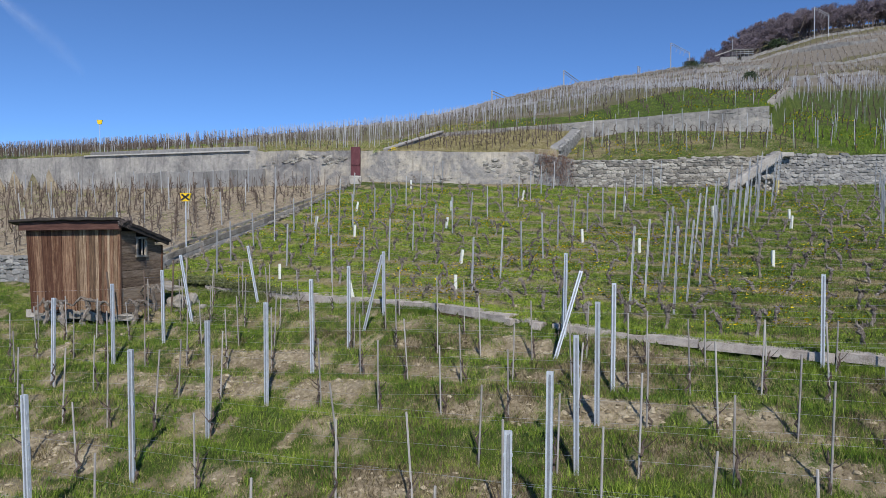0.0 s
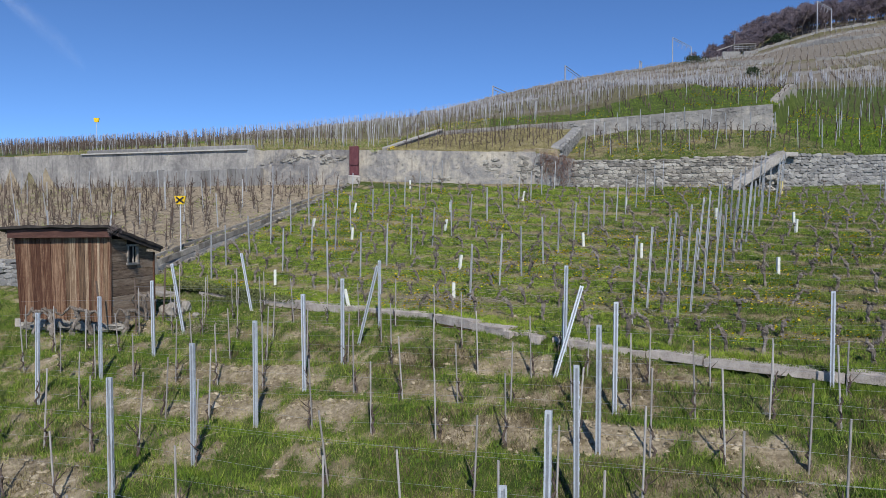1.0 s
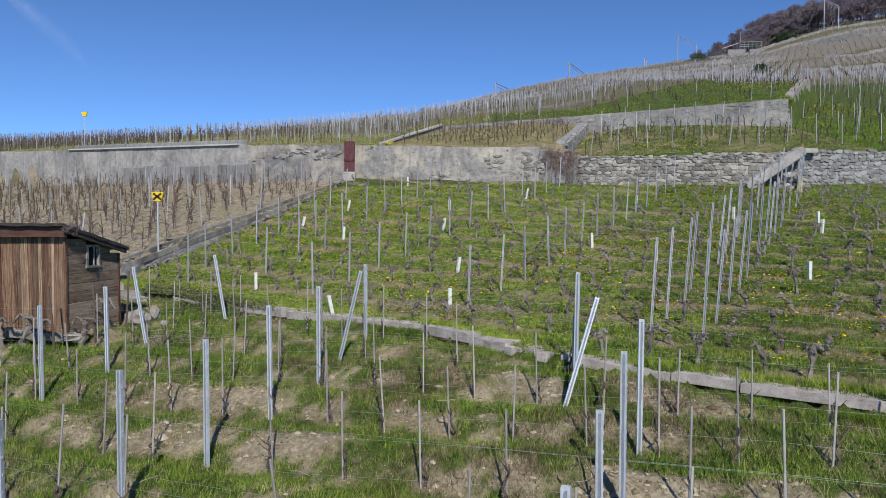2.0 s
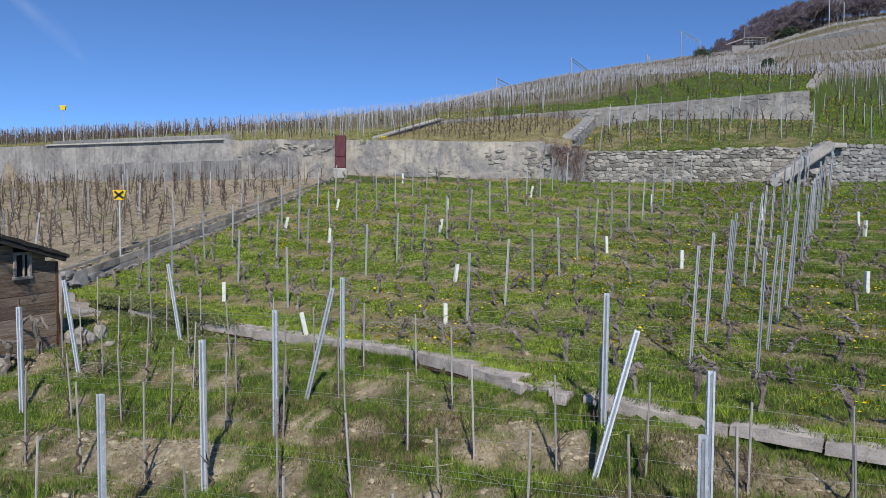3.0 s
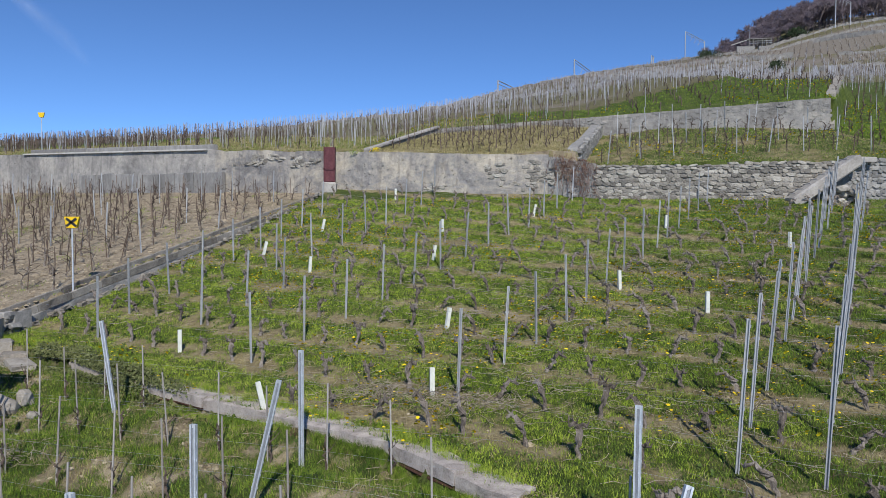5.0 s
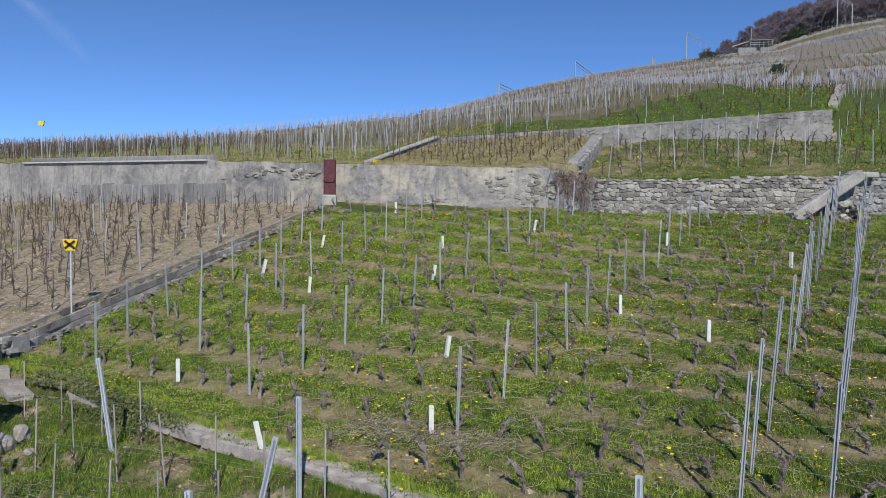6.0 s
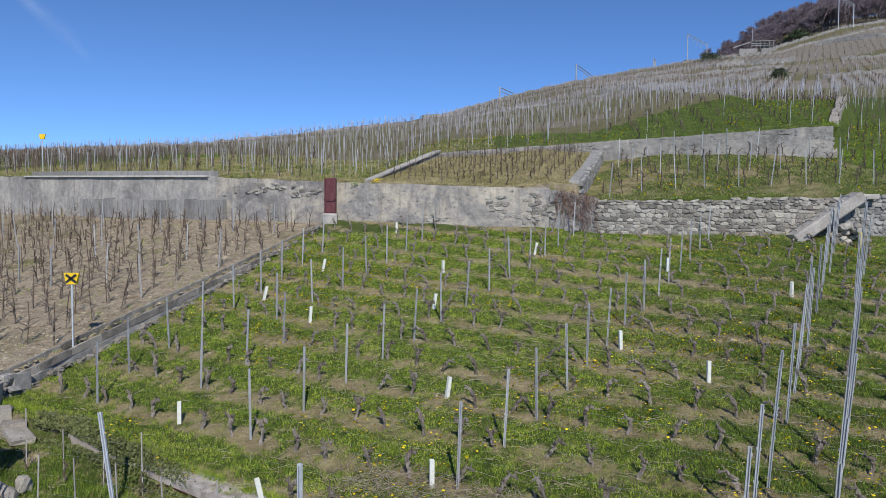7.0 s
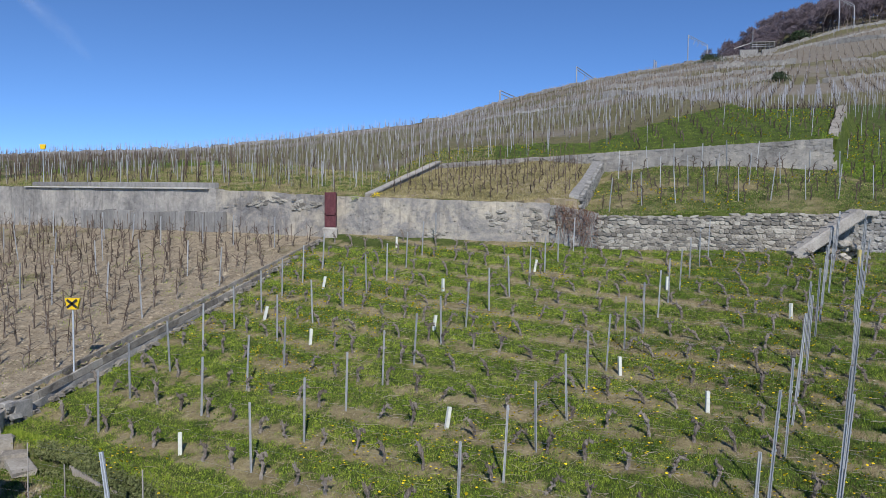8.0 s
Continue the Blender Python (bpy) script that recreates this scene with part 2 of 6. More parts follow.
M_GRASS = blade_material("fresh_grass", (0.056, 0.105, 0.009), (0.225, 0.325, 0.030), (0.46, 0.52, 0.09))
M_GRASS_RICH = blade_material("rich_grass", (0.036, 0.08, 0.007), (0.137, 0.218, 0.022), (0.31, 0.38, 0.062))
M_GRASS_DRY = blade_material("dry_grass", (0.15, 0.13, 0.052), (0.31, 0.27, 0.125), (0.48, 0.425, 0.23))
M_GRASS_BROWN = blade_material("rusty_dead_grass", (0.06, 0.045, 0.024), (0.135, 0.105, 0.058), (0.25, 0.205, 0.12))
M_IVY = blade_material("ivy_leaf", (0.045, 0.054, 0.018), (0.115, 0.135, 0.048), (0.22, 0.235, 0.10))
M_CLOVER = blade_material("broad_weed_leaf", (0.03, 0.06, 0.010), (0.075, 0.125, 0.020), (0.16, 0.21, 0.05))
M_FLOWER = blade_material("dandelion_yellow", (0.72, 0.50, 0.01), (0.80, 0.60, 0.015), (0.86, 0.70, 0.03))
M_TWIG = mottled("bare_twigs", (0.08, 0.064, 0.06), (0.15, 0.12, 0.115), (0.22, 0.185, 0.175), 8, 0.95, random_by="island")
# crown greens greyed and blued: distance haze is mixed into the colour
M_HAZY_TREE = blade_material("haze_tinted_tree_crown", (0.085, 0.10, 0.105), (0.12, 0.135, 0.135), (0.16, 0.175, 0.165))
M_PINE = blade_material("evergreen_needles", (0.018, 0.032, 0.014), (0.03, 0.05, 0.02), (0.05, 0.075, 0.03))
# bare twigs, lightened towards lilac to paint in some atmospheric haze
M_WOODS = blade_material("hazed_bare_woodland", (0.10, 0.078, 0.095), (0.165, 0.132, 0.152), (0.235, 0.195, 0.215))


# ---- mesh helpers ----
class Geo:
    """Gathers vertices and faces of one mesh."""

    def __init__(self):
        self.v, self.f = [], []

    def add(self, verts, faces):
        n = len(self.v)
        self.v.extend(tuple(p) for p in verts)
        self.f.extend(tuple(i + n for i in q) for q in faces)
        return self

    def box(self, centre, size, turn=None, jitter=0.0):
        sx, sy, sz = (s / 2 for s in size)
        c = min(sx, sy, sz) * 0.25
        pts = []
        for z, k in ((-sz, c), (-sz + c, 0), (sz - c, 0), (sz, c)):
            for x, y in ((-sx + k, -sy + k), (sx - k, -sy + k), (sx - k, sy - k), (-sx + k, sy - k)):
                pts.append(Vector((x, y, z)) + Vector(rng.normal(0, jitter, 3)) if jitter else Vector((x, y, z)))
        if turn is not None:
            pts = [turn @ p for p in pts]
        pts = [p + Vector(centre) for p in pts]
        faces = [(3, 2, 1, 0), (12, 13, 14, 15)]
        for r in range(3):
            faces += [(r * 4 + i, r * 4 + (i + 1) % 4, r * 4 + 4 + (i + 1) % 4, r * 4 + 4 + i) for i in range(4)]
        return self.add(pts, faces)

    def tube(self, points, radii, sides=6, rough=0.0):
        pts = [Vector(p) for p in points]
        if isinstance(radii, (int, float)):
            radii = [radii] * len(pts)
        ring = []
        for i, p in enumerate(pts):
            d = (pts[min(i + 1, len(pts) - 1)] - pts[max(i - 1, 0)]).normalized()
            side = d.cross(Vector((0.31, 0.87, 0.2)) if abs(d.z) > 0.8 else Vector((0, 0, 1))).normalized()
            up = side.cross(d)
            for k in range(sides):
                a = 2 * math.pi * k / sides
                r = radii[i] * (1 + (rng.uniform(-rough, rough) if rough else 0))
                ring.append(p + side * (r * math.cos(a)) + up * (r * math.sin(a)))
        faces = []
        for i in range(len(pts) - 1):
            for k in range(sides):
                a, b = i * sides + k, i * sides + (k + 1) % sides
                faces.append((a, b, b + sides, a + sides))
        faces.append(tuple(range(sides - 1, -1, -1)))
        faces.append(tuple(range((len(pts) - 1) * sides, len(pts) * sides)))
        return self.add(ring, faces)

    def mesh(self, name, *mats, smooth=False):
        me = bpy.data.meshes.new(name)
        me.from_pydata([tuple(p) for p in self.v], [], self.f)
        for m in mats:
            me.materials.append(m)
        if smooth:
            me.polygons.foreach_set("use_smooth", [True] * len(me.polygons))
        me.update()
        return me


def part(name, geo, mat, parent, label="", smooth=False):
    """One mesh object under a thing or a part."""
    ob = new(name, geo.mesh(name, mat, smooth=smooth) if isinstance(geo, Geo) else geo)
    ob.parent = parent
    if label:
        tagged(ob, label)
    return ob


def thing(name, geo, mat, label, category, group="", kind="", smooth=False, at=None):
    data = geo.mesh(name, mat, smooth=smooth) if isinstance(geo, Geo) else geo
    ob = new(name, data)
    if at is not None:
        ob.matrix_basis = at
    return tagged(ob, label, category, group, kind)


def bulk(name, verts, tris, mat, label, category, kind="stuff"):
    """One object of very many small triangles or quads, from arrays."""
    me = bpy.data.meshes.new(name)
    k = tris.shape[1]
    me.vertices.add(len(verts))
    me.vertices.foreach_set("co", verts.astype(np.float32).ravel())
    me.loops.add(tris.size)
    me.loops.foreach_set("vertex_index", tris.astype(np.int32).ravel())
    me.polygons.add(len(tris))
    me.polygons.foreach_set("loop_start", np.arange(0, tris.size, k, dtype=np.int32))
    me.update(calc_edges=True)
    me.materials.append(mat)
    return tagged(new(name, me), label, category, kind=kind)


# ---- the lie of the land ----
def value_noise(x, y, seed=0):
    x, y = np.asarray(x, float), np.asarray(y, float)
    xi, yi = np.floor(x).astype(np.int64), np.floor(y).astype(np.int64)
    fx, fy = x - xi, y - yi
    fx, fy = fx * fx * (3 - 2 * fx), fy * fy * (3 - 2 * fy)

    def h(a, b):
        n = (a * 374761393 + b * 668265263 + seed * 974711) & 0x7FFFFFFF
        n = ((n ^ (n >> 13)) * 1274126177) & 0x7FFFFFFF
        return ((n ^ (n >> 16)) & 0xFFFF) / 65535.0
    return (h(xi, yi) * (1 - fx) + h(xi + 1, yi) * fx) * (1 - fy) + (h(xi, yi + 1) * (1 - fx) + h(xi + 1, yi + 1) * fx) * fy


def fbm(x, y, scale, octaves=4, seed=0):
    s, a, t = 0.0, 1.0, 0.0
    for o in range(octaves):
        s, t = s + a * value_noise(x * scale + 17.3 * o, y * scale - 9.1 * o, seed + o), t + a
        a, scale = a * 0.5, scale * 2.03
    return s / t


W1_X = [-60, -26, -11.8, -5, 4.8, 5.8, 6.6, 7.6, 17, 30, 80, 200]
W1_Y = [66, 51.0, 44.5, 40.6, 38.55, 38.2, 37.75, 37.45, 36.6, 36.6, 37, 38]
W1_TOP = [10.6, 9.95, 9.65, 9.25, 8.92, 8.72, 8.52, 8.40, 8.66, 8.70, 9.5, 12]
LEDGE_X = [-9.9, -7.2, -6.0, -3.8, -0.2, 0.5, 1.8, 3.5, 5.35, 7.3, 10, 15, 40]
LEDGE_Y = [23.6, 22.4, 21.5, 19.9, 17.5, 16.65, 15.4, 14.2, 13.0, 11.8, 10.0, 6.7, -10]
LEDGE_Z = [3.2, 3.15, 3.08, 3.04, 3.04, 3.02, 2.97, 2.85, 2.79, 2.76, 2.68, 2.45, 1.0]
UP_X = [-60, -26, -11.8, -5, -3.2, -0.2, 8.9, 20.0, 20.6, 30, 80, 200]
UP_Y = [66, 51.0, 44.5, 40.6, 40.3, 48.9, 47.9, 44.6, 36.6, 36.6, 37, 38]
UP_Z = [10.8, 10.05, 9.65, 9.25, 9.2, 11.4, 11.95, 12.45, 8.7, 8.75, 9.5, 12]
RIDGE_X = [-300, -60, -30, 0, 12, 30, 64, 86, 108, 124, 240, 360]
RIDGE_Y = [120, 100, 95, 108, 127, 155, 206, 212, 214, 214, 240, 260]
RIDGE_Z = [14.5, 16.2, 16.7, 22.2, 28.5, 36.8, 51.3, 55.4, 62.4, 65.0, 85, 95]
STRIP_X = [-30, 0, 4, 9, 14, 20, 20.6, 34, 60]
STRIP_D = [24, 6, 5, 3.5, 9, 14, 30, 33, 36]
LOW_N, LOW_T, LOW_STEP, LOW_0 = (0.339, 0.941), (0.941, -0.339), 1.41, 13.06
MAIN_N, MAIN_T, MAIN_STEP, MAIN_0 = (0.4608, 0.8875), (0.8875, -0.4608), 1.4995, 17.73


def y_wall(x):
    return np.interp(x, W1_X, W1_Y)


def z_wall(x):
    return np.interp(x, W1_X, W1_TOP)


def y_ledge(x):
    return np.interp(x, LEDGE_X, LEDGE_Y)


def z_ledge(x):
    return np.interp(x, LEDGE_X, LEDGE_Z)


def x_kerb(y):
    return -10.12 + (y - 23.8) * 0.289


def y_front(x):
    return 24.3 + (-9.7 - x) * 0.39


def x_diag(y):
    return -3.2 + (y - 40.3) * 0.349


def x_steps(y):
    return 5.9 + (y - 38.1) * 0.306


def x_end(y):
    return 20.2 + 0.565 * np.clip(y - 44.6, 0, 15.5)


def z_low(x, y):
    z = 0.837 + 0.0741 * np.clip(x, -45, 25) + 0.121 * y
    z = np.where(z > 2.6, 2.6 + 0.34 * (1 - np.exp(-(z - 2.6) / 0.34)), z)
    return z - 0.30 * np.clip((x - 3) / 2, 0, 1) * np.clip(1 - (y_ledge(x) - y) / 2.2, 0, 1)


def z_main(x, y):
    u, xc = np.clip(y, 10, 60) - 22, np.clip(x, -12, 60)
    z = 3.45 + 0.0611 * xc + 0.1695 * u + 0.00359 * u * u - 0.00188 * xc * u
    z = z - 0.012 * np.clip(y - 27, 0, 14) - 0.013 * np.clip(x - 8, 0, 12) * np.clip((y - 24) / 12, 0, 1)
    return np.logaddexp(z / 0.12, (z_ledge(x) - 0.05) / 0.12) * 0.12


def z_left(x, y):
    return 3.9 + 0.196 * (y - 25) + 0.08 * (np.clip(x, -60, 0) + 9.7)


def z_upper(x, y):
    yr, zr = np.interp(x, RIDGE_X, RIDGE_Y), np.interp(x, RIDGE_X, RIDGE_Z)
    yu, zu = np.interp(x, UP_X, UP_Y), np.interp(x, UP_X, UP_Z)
    ds = np.interp(x, STRIP_X, STRIP_D)
    even = (zr - zu) / (yr - yu)
    pitch = even + (0.285 - even) * np.clip((x + 6) / 12, 0, 1)
    t = np.clip((y - yu - ds) / (yr - yu - ds), 0, 1)
    wood = np.clip((x - 76) / 40, 0, 1)
    over = np.clip(y - yr, 0, 70)
    z = zu + pitch * np.clip(y - yu, 0, ds)
    z = z + (zr - zu - pitch * ds) * t + over * (0.24 * wood - 0.04 * (1 - wood))
    y1, z1 = y_wall(x), z_wall(x)
    w = np.clip((y - 56) / 14, 0, 1)
    right = np.where(((x >= 20.6) | ((x > 20.0) & (y < 44.9))) & (y > y1), (z1 + 0.275 * (y - y1)) * (1 - w) + z * w, z)
    back = np.clip((y - 56) / 10, 0, 1)
    behind = (x > 20.0) & (x < x_end(y)) & (y > 44.6)
    z = np.where(behind, (12.45 + 0.285 * (y - 44.6)) * (1 - back) + right * back, right)
    wedge = z1 + np.interp(x, [0, 6], [0.225, 0.262]) * (y - y1) + 0.25 * np.clip((x - 3) / 3, 0, 1)
    bench = z1 + 0.275 * (y - y1) - 0.42 * np.clip(1 - (x - x_steps(y)) / 3.5, 0, 1)
    inside = (y < yu + 0.28) & (x > x_diag(y) - 0.2) & (x < 20.6)
    return np.where(inside, np.where(x < x_steps(y), wedge, bench), z)


def zone(x, y):
    """0 lower field, 1 main field, 2 bare left field, 3 slope above, 4 brown wedge, 5 green bench, 6 far hillside."""
    x, y = np.asarray(x, float), np.asarray(y, float)
    z = np.where(y > y_ledge(x), 1, 0)
    left = (x < x_kerb(y)) & (y > 23.8)
    z = np.where(left, np.where(y > y_front(np.minimum(x, -9.7)) + 0.28, 2, 0), z)
    z = np.where((x < -9.9) & (y <= y_front(x) + 0.28), 0, z)
    up = y > y_wall(x) + 0.32
    yu = np.interp(x, UP_X, UP_Y)
    inside = (y < yu + 0.28) & (x > x_diag(y) - 0.2) & (x < 20.6)
    upper = np.where(inside, np.where(x < x_steps(y), 4, 5), np.where(y > yu + np.interp(x, STRIP_X, STRIP_D), 6, 3))
    return np.where(up, upper, z)


def height(x, y):
    x, y = np.asarray(x, float), np.asarray(y, float)
    k = zone(x, y)
    z = np.select([k == 0, k == 1, k == 2], [z_low(x, y), z_main(x, y), z_left(x, y)], z_upper(x, y))
    rough = np.select([k == 0, k == 1, k == 2, k == 6], [0.22, 0.10, 0.08, 0.4], 0.1)
    z = z + rough * (fbm(x, y, 0.8, 4, 3) - 0.5) + np.where(k == 0, 0.11, np.where(k == 1, 0.06, 0.02)) * (fbm(x, y, 3.0, 3, 11) - 0.5)
    row = (x * LOW_N[0] + y * LOW_N[1] - LOW_0) / LOW_STEP
    z = z + np.where(k == 0, 0.085 * np.sin(2 * math.pi * (row - 0.2)), 0)
    return z


def ground_z(x, y):
    return float(height(x, y))


def cover(x, y):
    """1 where turf grows, 0 where the soil is bare."""
    k = zone(x, y)
    n = fbm(x, y, 0.7, 4, 31)
    low = 0.5 + 0.5 * np.cos(2 * math.pi * ((x * LOW_N[0] + y * LOW_N[1] - LOW_0) / LOW_STEP - 0.72))
    main = 0.5 + 0.5 * np.cos(2 * math.pi * ((x * MAIN_N[0] + y * MAIN_N[1] - MAIN_0) / MAIN_STEP - 0.52))
    c0 = 0.60 + 0.24 * np.clip((x - 1) / 4, 0, 1) + 0.50 * (low - 0.5) + 1.2 * (n - 0.5) + 1.8 * (fbm(x, y, 2.0, 3, 57) - 0.5) + 0.025 * np.clip(y - 12, -4, 6)
    c1 = 0.70 + 0.72 * (main - 0.5) + 0.9 * (n - 0.5) + 0.8 * (fbm(x, y, 2.4, 3, 57) - 0.5)
    c2 = -0.10 + 1.6 * (n - 0.5) + np.where((y > 36) & (x < -16), 0.35, 0)
    c3 = 0.95 - 0.32 * np.clip((2 - x) / 10, 0, 1) + (0.6 + 0.8 * (x < 0)) * (n - 0.5)
    c4 = 0.5 + 1.6 * (n - 0.5)
    c5 = 0.70 + 1.6 * (n - 0.5)
    level = (y - np.interp(x, UP_X, UP_Y)) / (np.interp(x, RIDGE_X, RIDGE_Y) - np.interp(x, UP_X, UP_Y))
    c6 = 0.46 + 0.3 * np.clip((90 - y) / 20, 0, 1) + 1.3 * (fbm(x, y, 0.12, 4, 5) - 0.5) + 0.35 * np.sin(level * 27) - 0.7 * ((x > 74) & (level > 0.74) & (level < 0.93))
    fine = 0.9 * (fbm(x, y, 6.0, 2, 93) - 0.5)
    return np.clip(np.select([k == 0, k == 1, k == 2, k == 3, k == 4, k == 5], [c0 + 0.05 + fine, c1 + fine, c2, c3, c4, c5], c6), 0, 1)


def steps_of(*runs):
    out = []
    for a, b, s in runs:
        out.append(np.arange(a, b, s))
    return np.concatenate(out)


# ---- ground: one sheet to the horizon ----
gx = steps_of((-900, -300, 60), (-300, -44, 8), (-44, -14, 0.4), (-14, 14, 0.16), (14, 26, 0.24), (26, 60, 0.8), (60, 130, 2.5), (130, 400, 12), (400, 1001, 60))
gy = steps_of((-400, -60, 20), (-60, 3, 3), (3, 24, 0.16), (24, 52, 0.24), (52, 90, 0.8), (90, 180, 1.6), (180, 420, 10), (420, 1401, 60))
GX, GY = np.meshgrid(gx, gy)
GZ = height(GX.ravel(), GY.ravel())
nx, ny = len(gx), len(gy)
idx = np.arange(nx * ny).reshape(ny, nx)
quads = np.stack([idx[:-1, :-1], idx[:-1, 1:], idx[1:, 1:], idx[1:, :-1]], -1).reshape(-1, 4)
ground = bulk("ground", np.stack([GX.ravel(), GY.ravel(), GZ], -1), quads, M_LOW, "terraced vineyard ground of turf and sandy soil", "ground", "structure")
for m in (M_MAIN, M_SOIL, M_FAR):
    ground.data.materials.append(m)
centre_x, centre_y = (GX[:-1, :-1] + GX[1:, 1:]).ravel() / 2, (GY[:-1, :-1] + GY[1:, 1:]).ravel() / 2
slot = np.array([0, 1, 2, 1, 2, 1, 3])[zone(centre_x, centre_y)]
ground.data.polygons.foreach_set("material_index", slot.astype(np.int32))
ground.data.polygons.foreach_set("use_smooth", np.ones(len(quads), dtype=bool))
ground.data.attributes.new("cover", "FLOAT", "POINT").data.foreach_set("value", cover(GX.ravel(), GY.ravel()).astype(np.float32))


# ---- walls ----
def resample(pts, step):
    """Points (any width) along a polyline at even plan distances."""
    p = np.array(pts, float)
    d = np.r_[0, np.cumsum(np.hypot(*(np.diff(p[:, :2], axis=0).T)))]
    s = np.linspace(0, d[-1], max(2, int(d[-1] / step) + 1))
    return np.stack([np.interp(s, d, p[:, i]) for i in range(p.shape[1])], -1), s


def wall_geo(pts, thick, step=0.25, relief=0.05, ragged=0.03, seed=0):
    """A standing wall along (x, y, foot, top) points; its face looks to the right of the way."""
    q, s = resample(pts, step)
    t = np.gradient(q[:, :2], axis=0)
    t /= np.linalg.norm(t, axis=1)[:, None]
    nrm = np.stack([t[:, 1], -t[:, 0]], -1)
    rows = max(3, int((q[:, 3] - q[:, 2]).max() / step) + 1)
    g, n = Geo(), len(q)
    top = q[:, 3] + ragged * (fbm(s, s * 0, 1.7, 3, seed) - 0.5) * 2
    verts = []
    for r in range(rows + 1):
        f = r / rows
        z = q[:, 2] + (top - q[:, 2]) * f
        out = relief * (fbm(s, z, 1.3, 4, seed + 5) - 0.5) * 2 - 0.05 * f
        verts.append(np.c_[q[:, :2] + nrm * out[:, None], z])
    verts.append(np.c_[q[:, :2] - nrm * thick, top])
    verts.append(np.c_[q[:, :2] - nrm * thick, q[:, 2]])
    R = len(verts)
    faces = [(r * n + i, r * n + i + 1, (r + 1) * n + i + 1, (r + 1) * n + i) for r in range(R - 1) for i in range(n - 1)]
    faces += [tuple(r * n for r in range(R - 1, -1, -1)), tuple(r * n + n - 1 for r in range(R))]
    g.add(np.concatenate(verts), faces)
    return g


def foot_at(x, y, drop=0.35):
    return ground_z(x, y - 0.35) - drop


def wall_points(xa, xb, n=12, ahead=0.0, lift=0.0):
    xs = sorted(set([xa, xb] + [x for x in W1_X if xa < x < xb] + list(np.linspace(xa, xb, n))))
    return [(x, float(y_wall(x)) - ahead, foot_at(x, float(y_wall(x))), float(z_wall(x)) + lift) for x in xs]


wall_left = thing("wall_left_terrace", wall_geo(wall_points(-60, -11.8, 30, 0, 0.1), 0.75, 0.35, 0.04, 0.03, 1), M_RENDER_GREY, "grey rendered terrace wall, weathered, with a concrete coping", "terrace wall", kind="structure")
wall_gate = thing("wall_beside_iron_chute", wall_geo(wall_points(-11.8, -5.0, 8, 0.004, 0.05), 0.7, 0.2, 0.09, 0.08, 2), M_RENDER_WARM, "crumbling lime-rendered stone terrace wall", "terrace wall", kind="structure")
wall_mid = thing("wall_middle_terrace", wall_geo(wall_points(-5.0, 4.8, 14, 0.002, 0.05), 0.7, 0.16, 0.07, 0.04, 3), M_RENDER_WARM, "patched lime-rendered terrace wall with stains and bare stone", "terrace wall", kind="structure")
thing("wall_overgrown_corner", wall_geo(wall_points(4.8, 6.7, 6, 0.006, 0.02), 0.6, 0.12, 0.14, 0.06, 4), M_STONE_FAR, "crumbling stone wall corner overgrown with dry creeper", "terrace wall", kind="structure")
wall_stone = thing("wall_stone_terrace", wall_geo(wall_points(6.7, 16.4, 12, 0.005, -0.05), 0.6, 0.3, 0.03, 0.03, 5), M_MORTAR, "pale dry-stone terrace wall of irregular limestone blocks", "terrace wall", kind="structure")
wall_far_right = thing("wall_right_of_stairs", wall_geo(wall_points(16.4, 60, 20, 0.0, -0.05), 0.6, 0.4, 0.04, 0.05, 6), M_STONE_FAR, "grey stone terrace wall beyond the stairs", "terrace wall", kind="structure")

# concrete coping on the rendered wall, and the plain concrete facing at its foot
for a, b in ((-25.8, -21.2), (-21.2, -16.6), (-16.6, -12.2)):
    g = Geo()
    p, q = Vector((a + 0.02, float(y_wall(a)), float(z_wall(a)) + 0.1)), Vector((b - 0.02, float(y_wall(b)), float(z_wall(b)) + 0.1))
    turn = (q - p).to_track_quat("X", "Z").to_matrix()
    g.box((p + q) / 2 + Vector((0.06, 0.14, 0.0)), ((q - p).length, 0.5, 0.09), turn)
    part("coping_slab", g, M_CONCRETE_PALE, wall_left, "pale concrete coping slab")
    g = Geo()
    g.box((p + q) / 2 + Vector((0.25, 0.52, 0.16)), ((q - p).length + 0.03, 0.3, 0.34), turn, 0.006)
    part("parapet", g, M_CONCRETE_GREY, wall_left, "grey weathered parapet set back behind the coping")
for i in range(16):
    a = -21.0 + i * 0.62
    g = Geo()
    x = a + 0.3
    turn = Matrix.Rotation(math.atan2(float(y_wall(a + 0.6) - y_wall(a)), 0.6), 3, "Z")
    g.box((x, float(y_wall(x)) - 0.18, foot_at(x, float(y_wall(x))) + 0.62 + rng.normal(0, 0.04)), (0.65, 0.22, 1.6), turn, 0.008)
    part("concrete_panel", g, M_CONCRETE_GREY, wall_left, "dark stained concrete panel at the wall's foot")


# second terrace wall, above the bench
def up_points(xa, xb, n, lift=0.0, down=0.25):
    out = []
    for x in sorted(set(list(np.linspace(xa, xb, n)) + [v for v in UP_X if xa < v < xb])):
        y = float(np.interp(x, UP_X, UP_Y))
        out.append((x, y - 0.1, ground_z(x, y - 0.45) - down, float(np.interp(x, UP_X, UP_Z)) + lift))
    return out


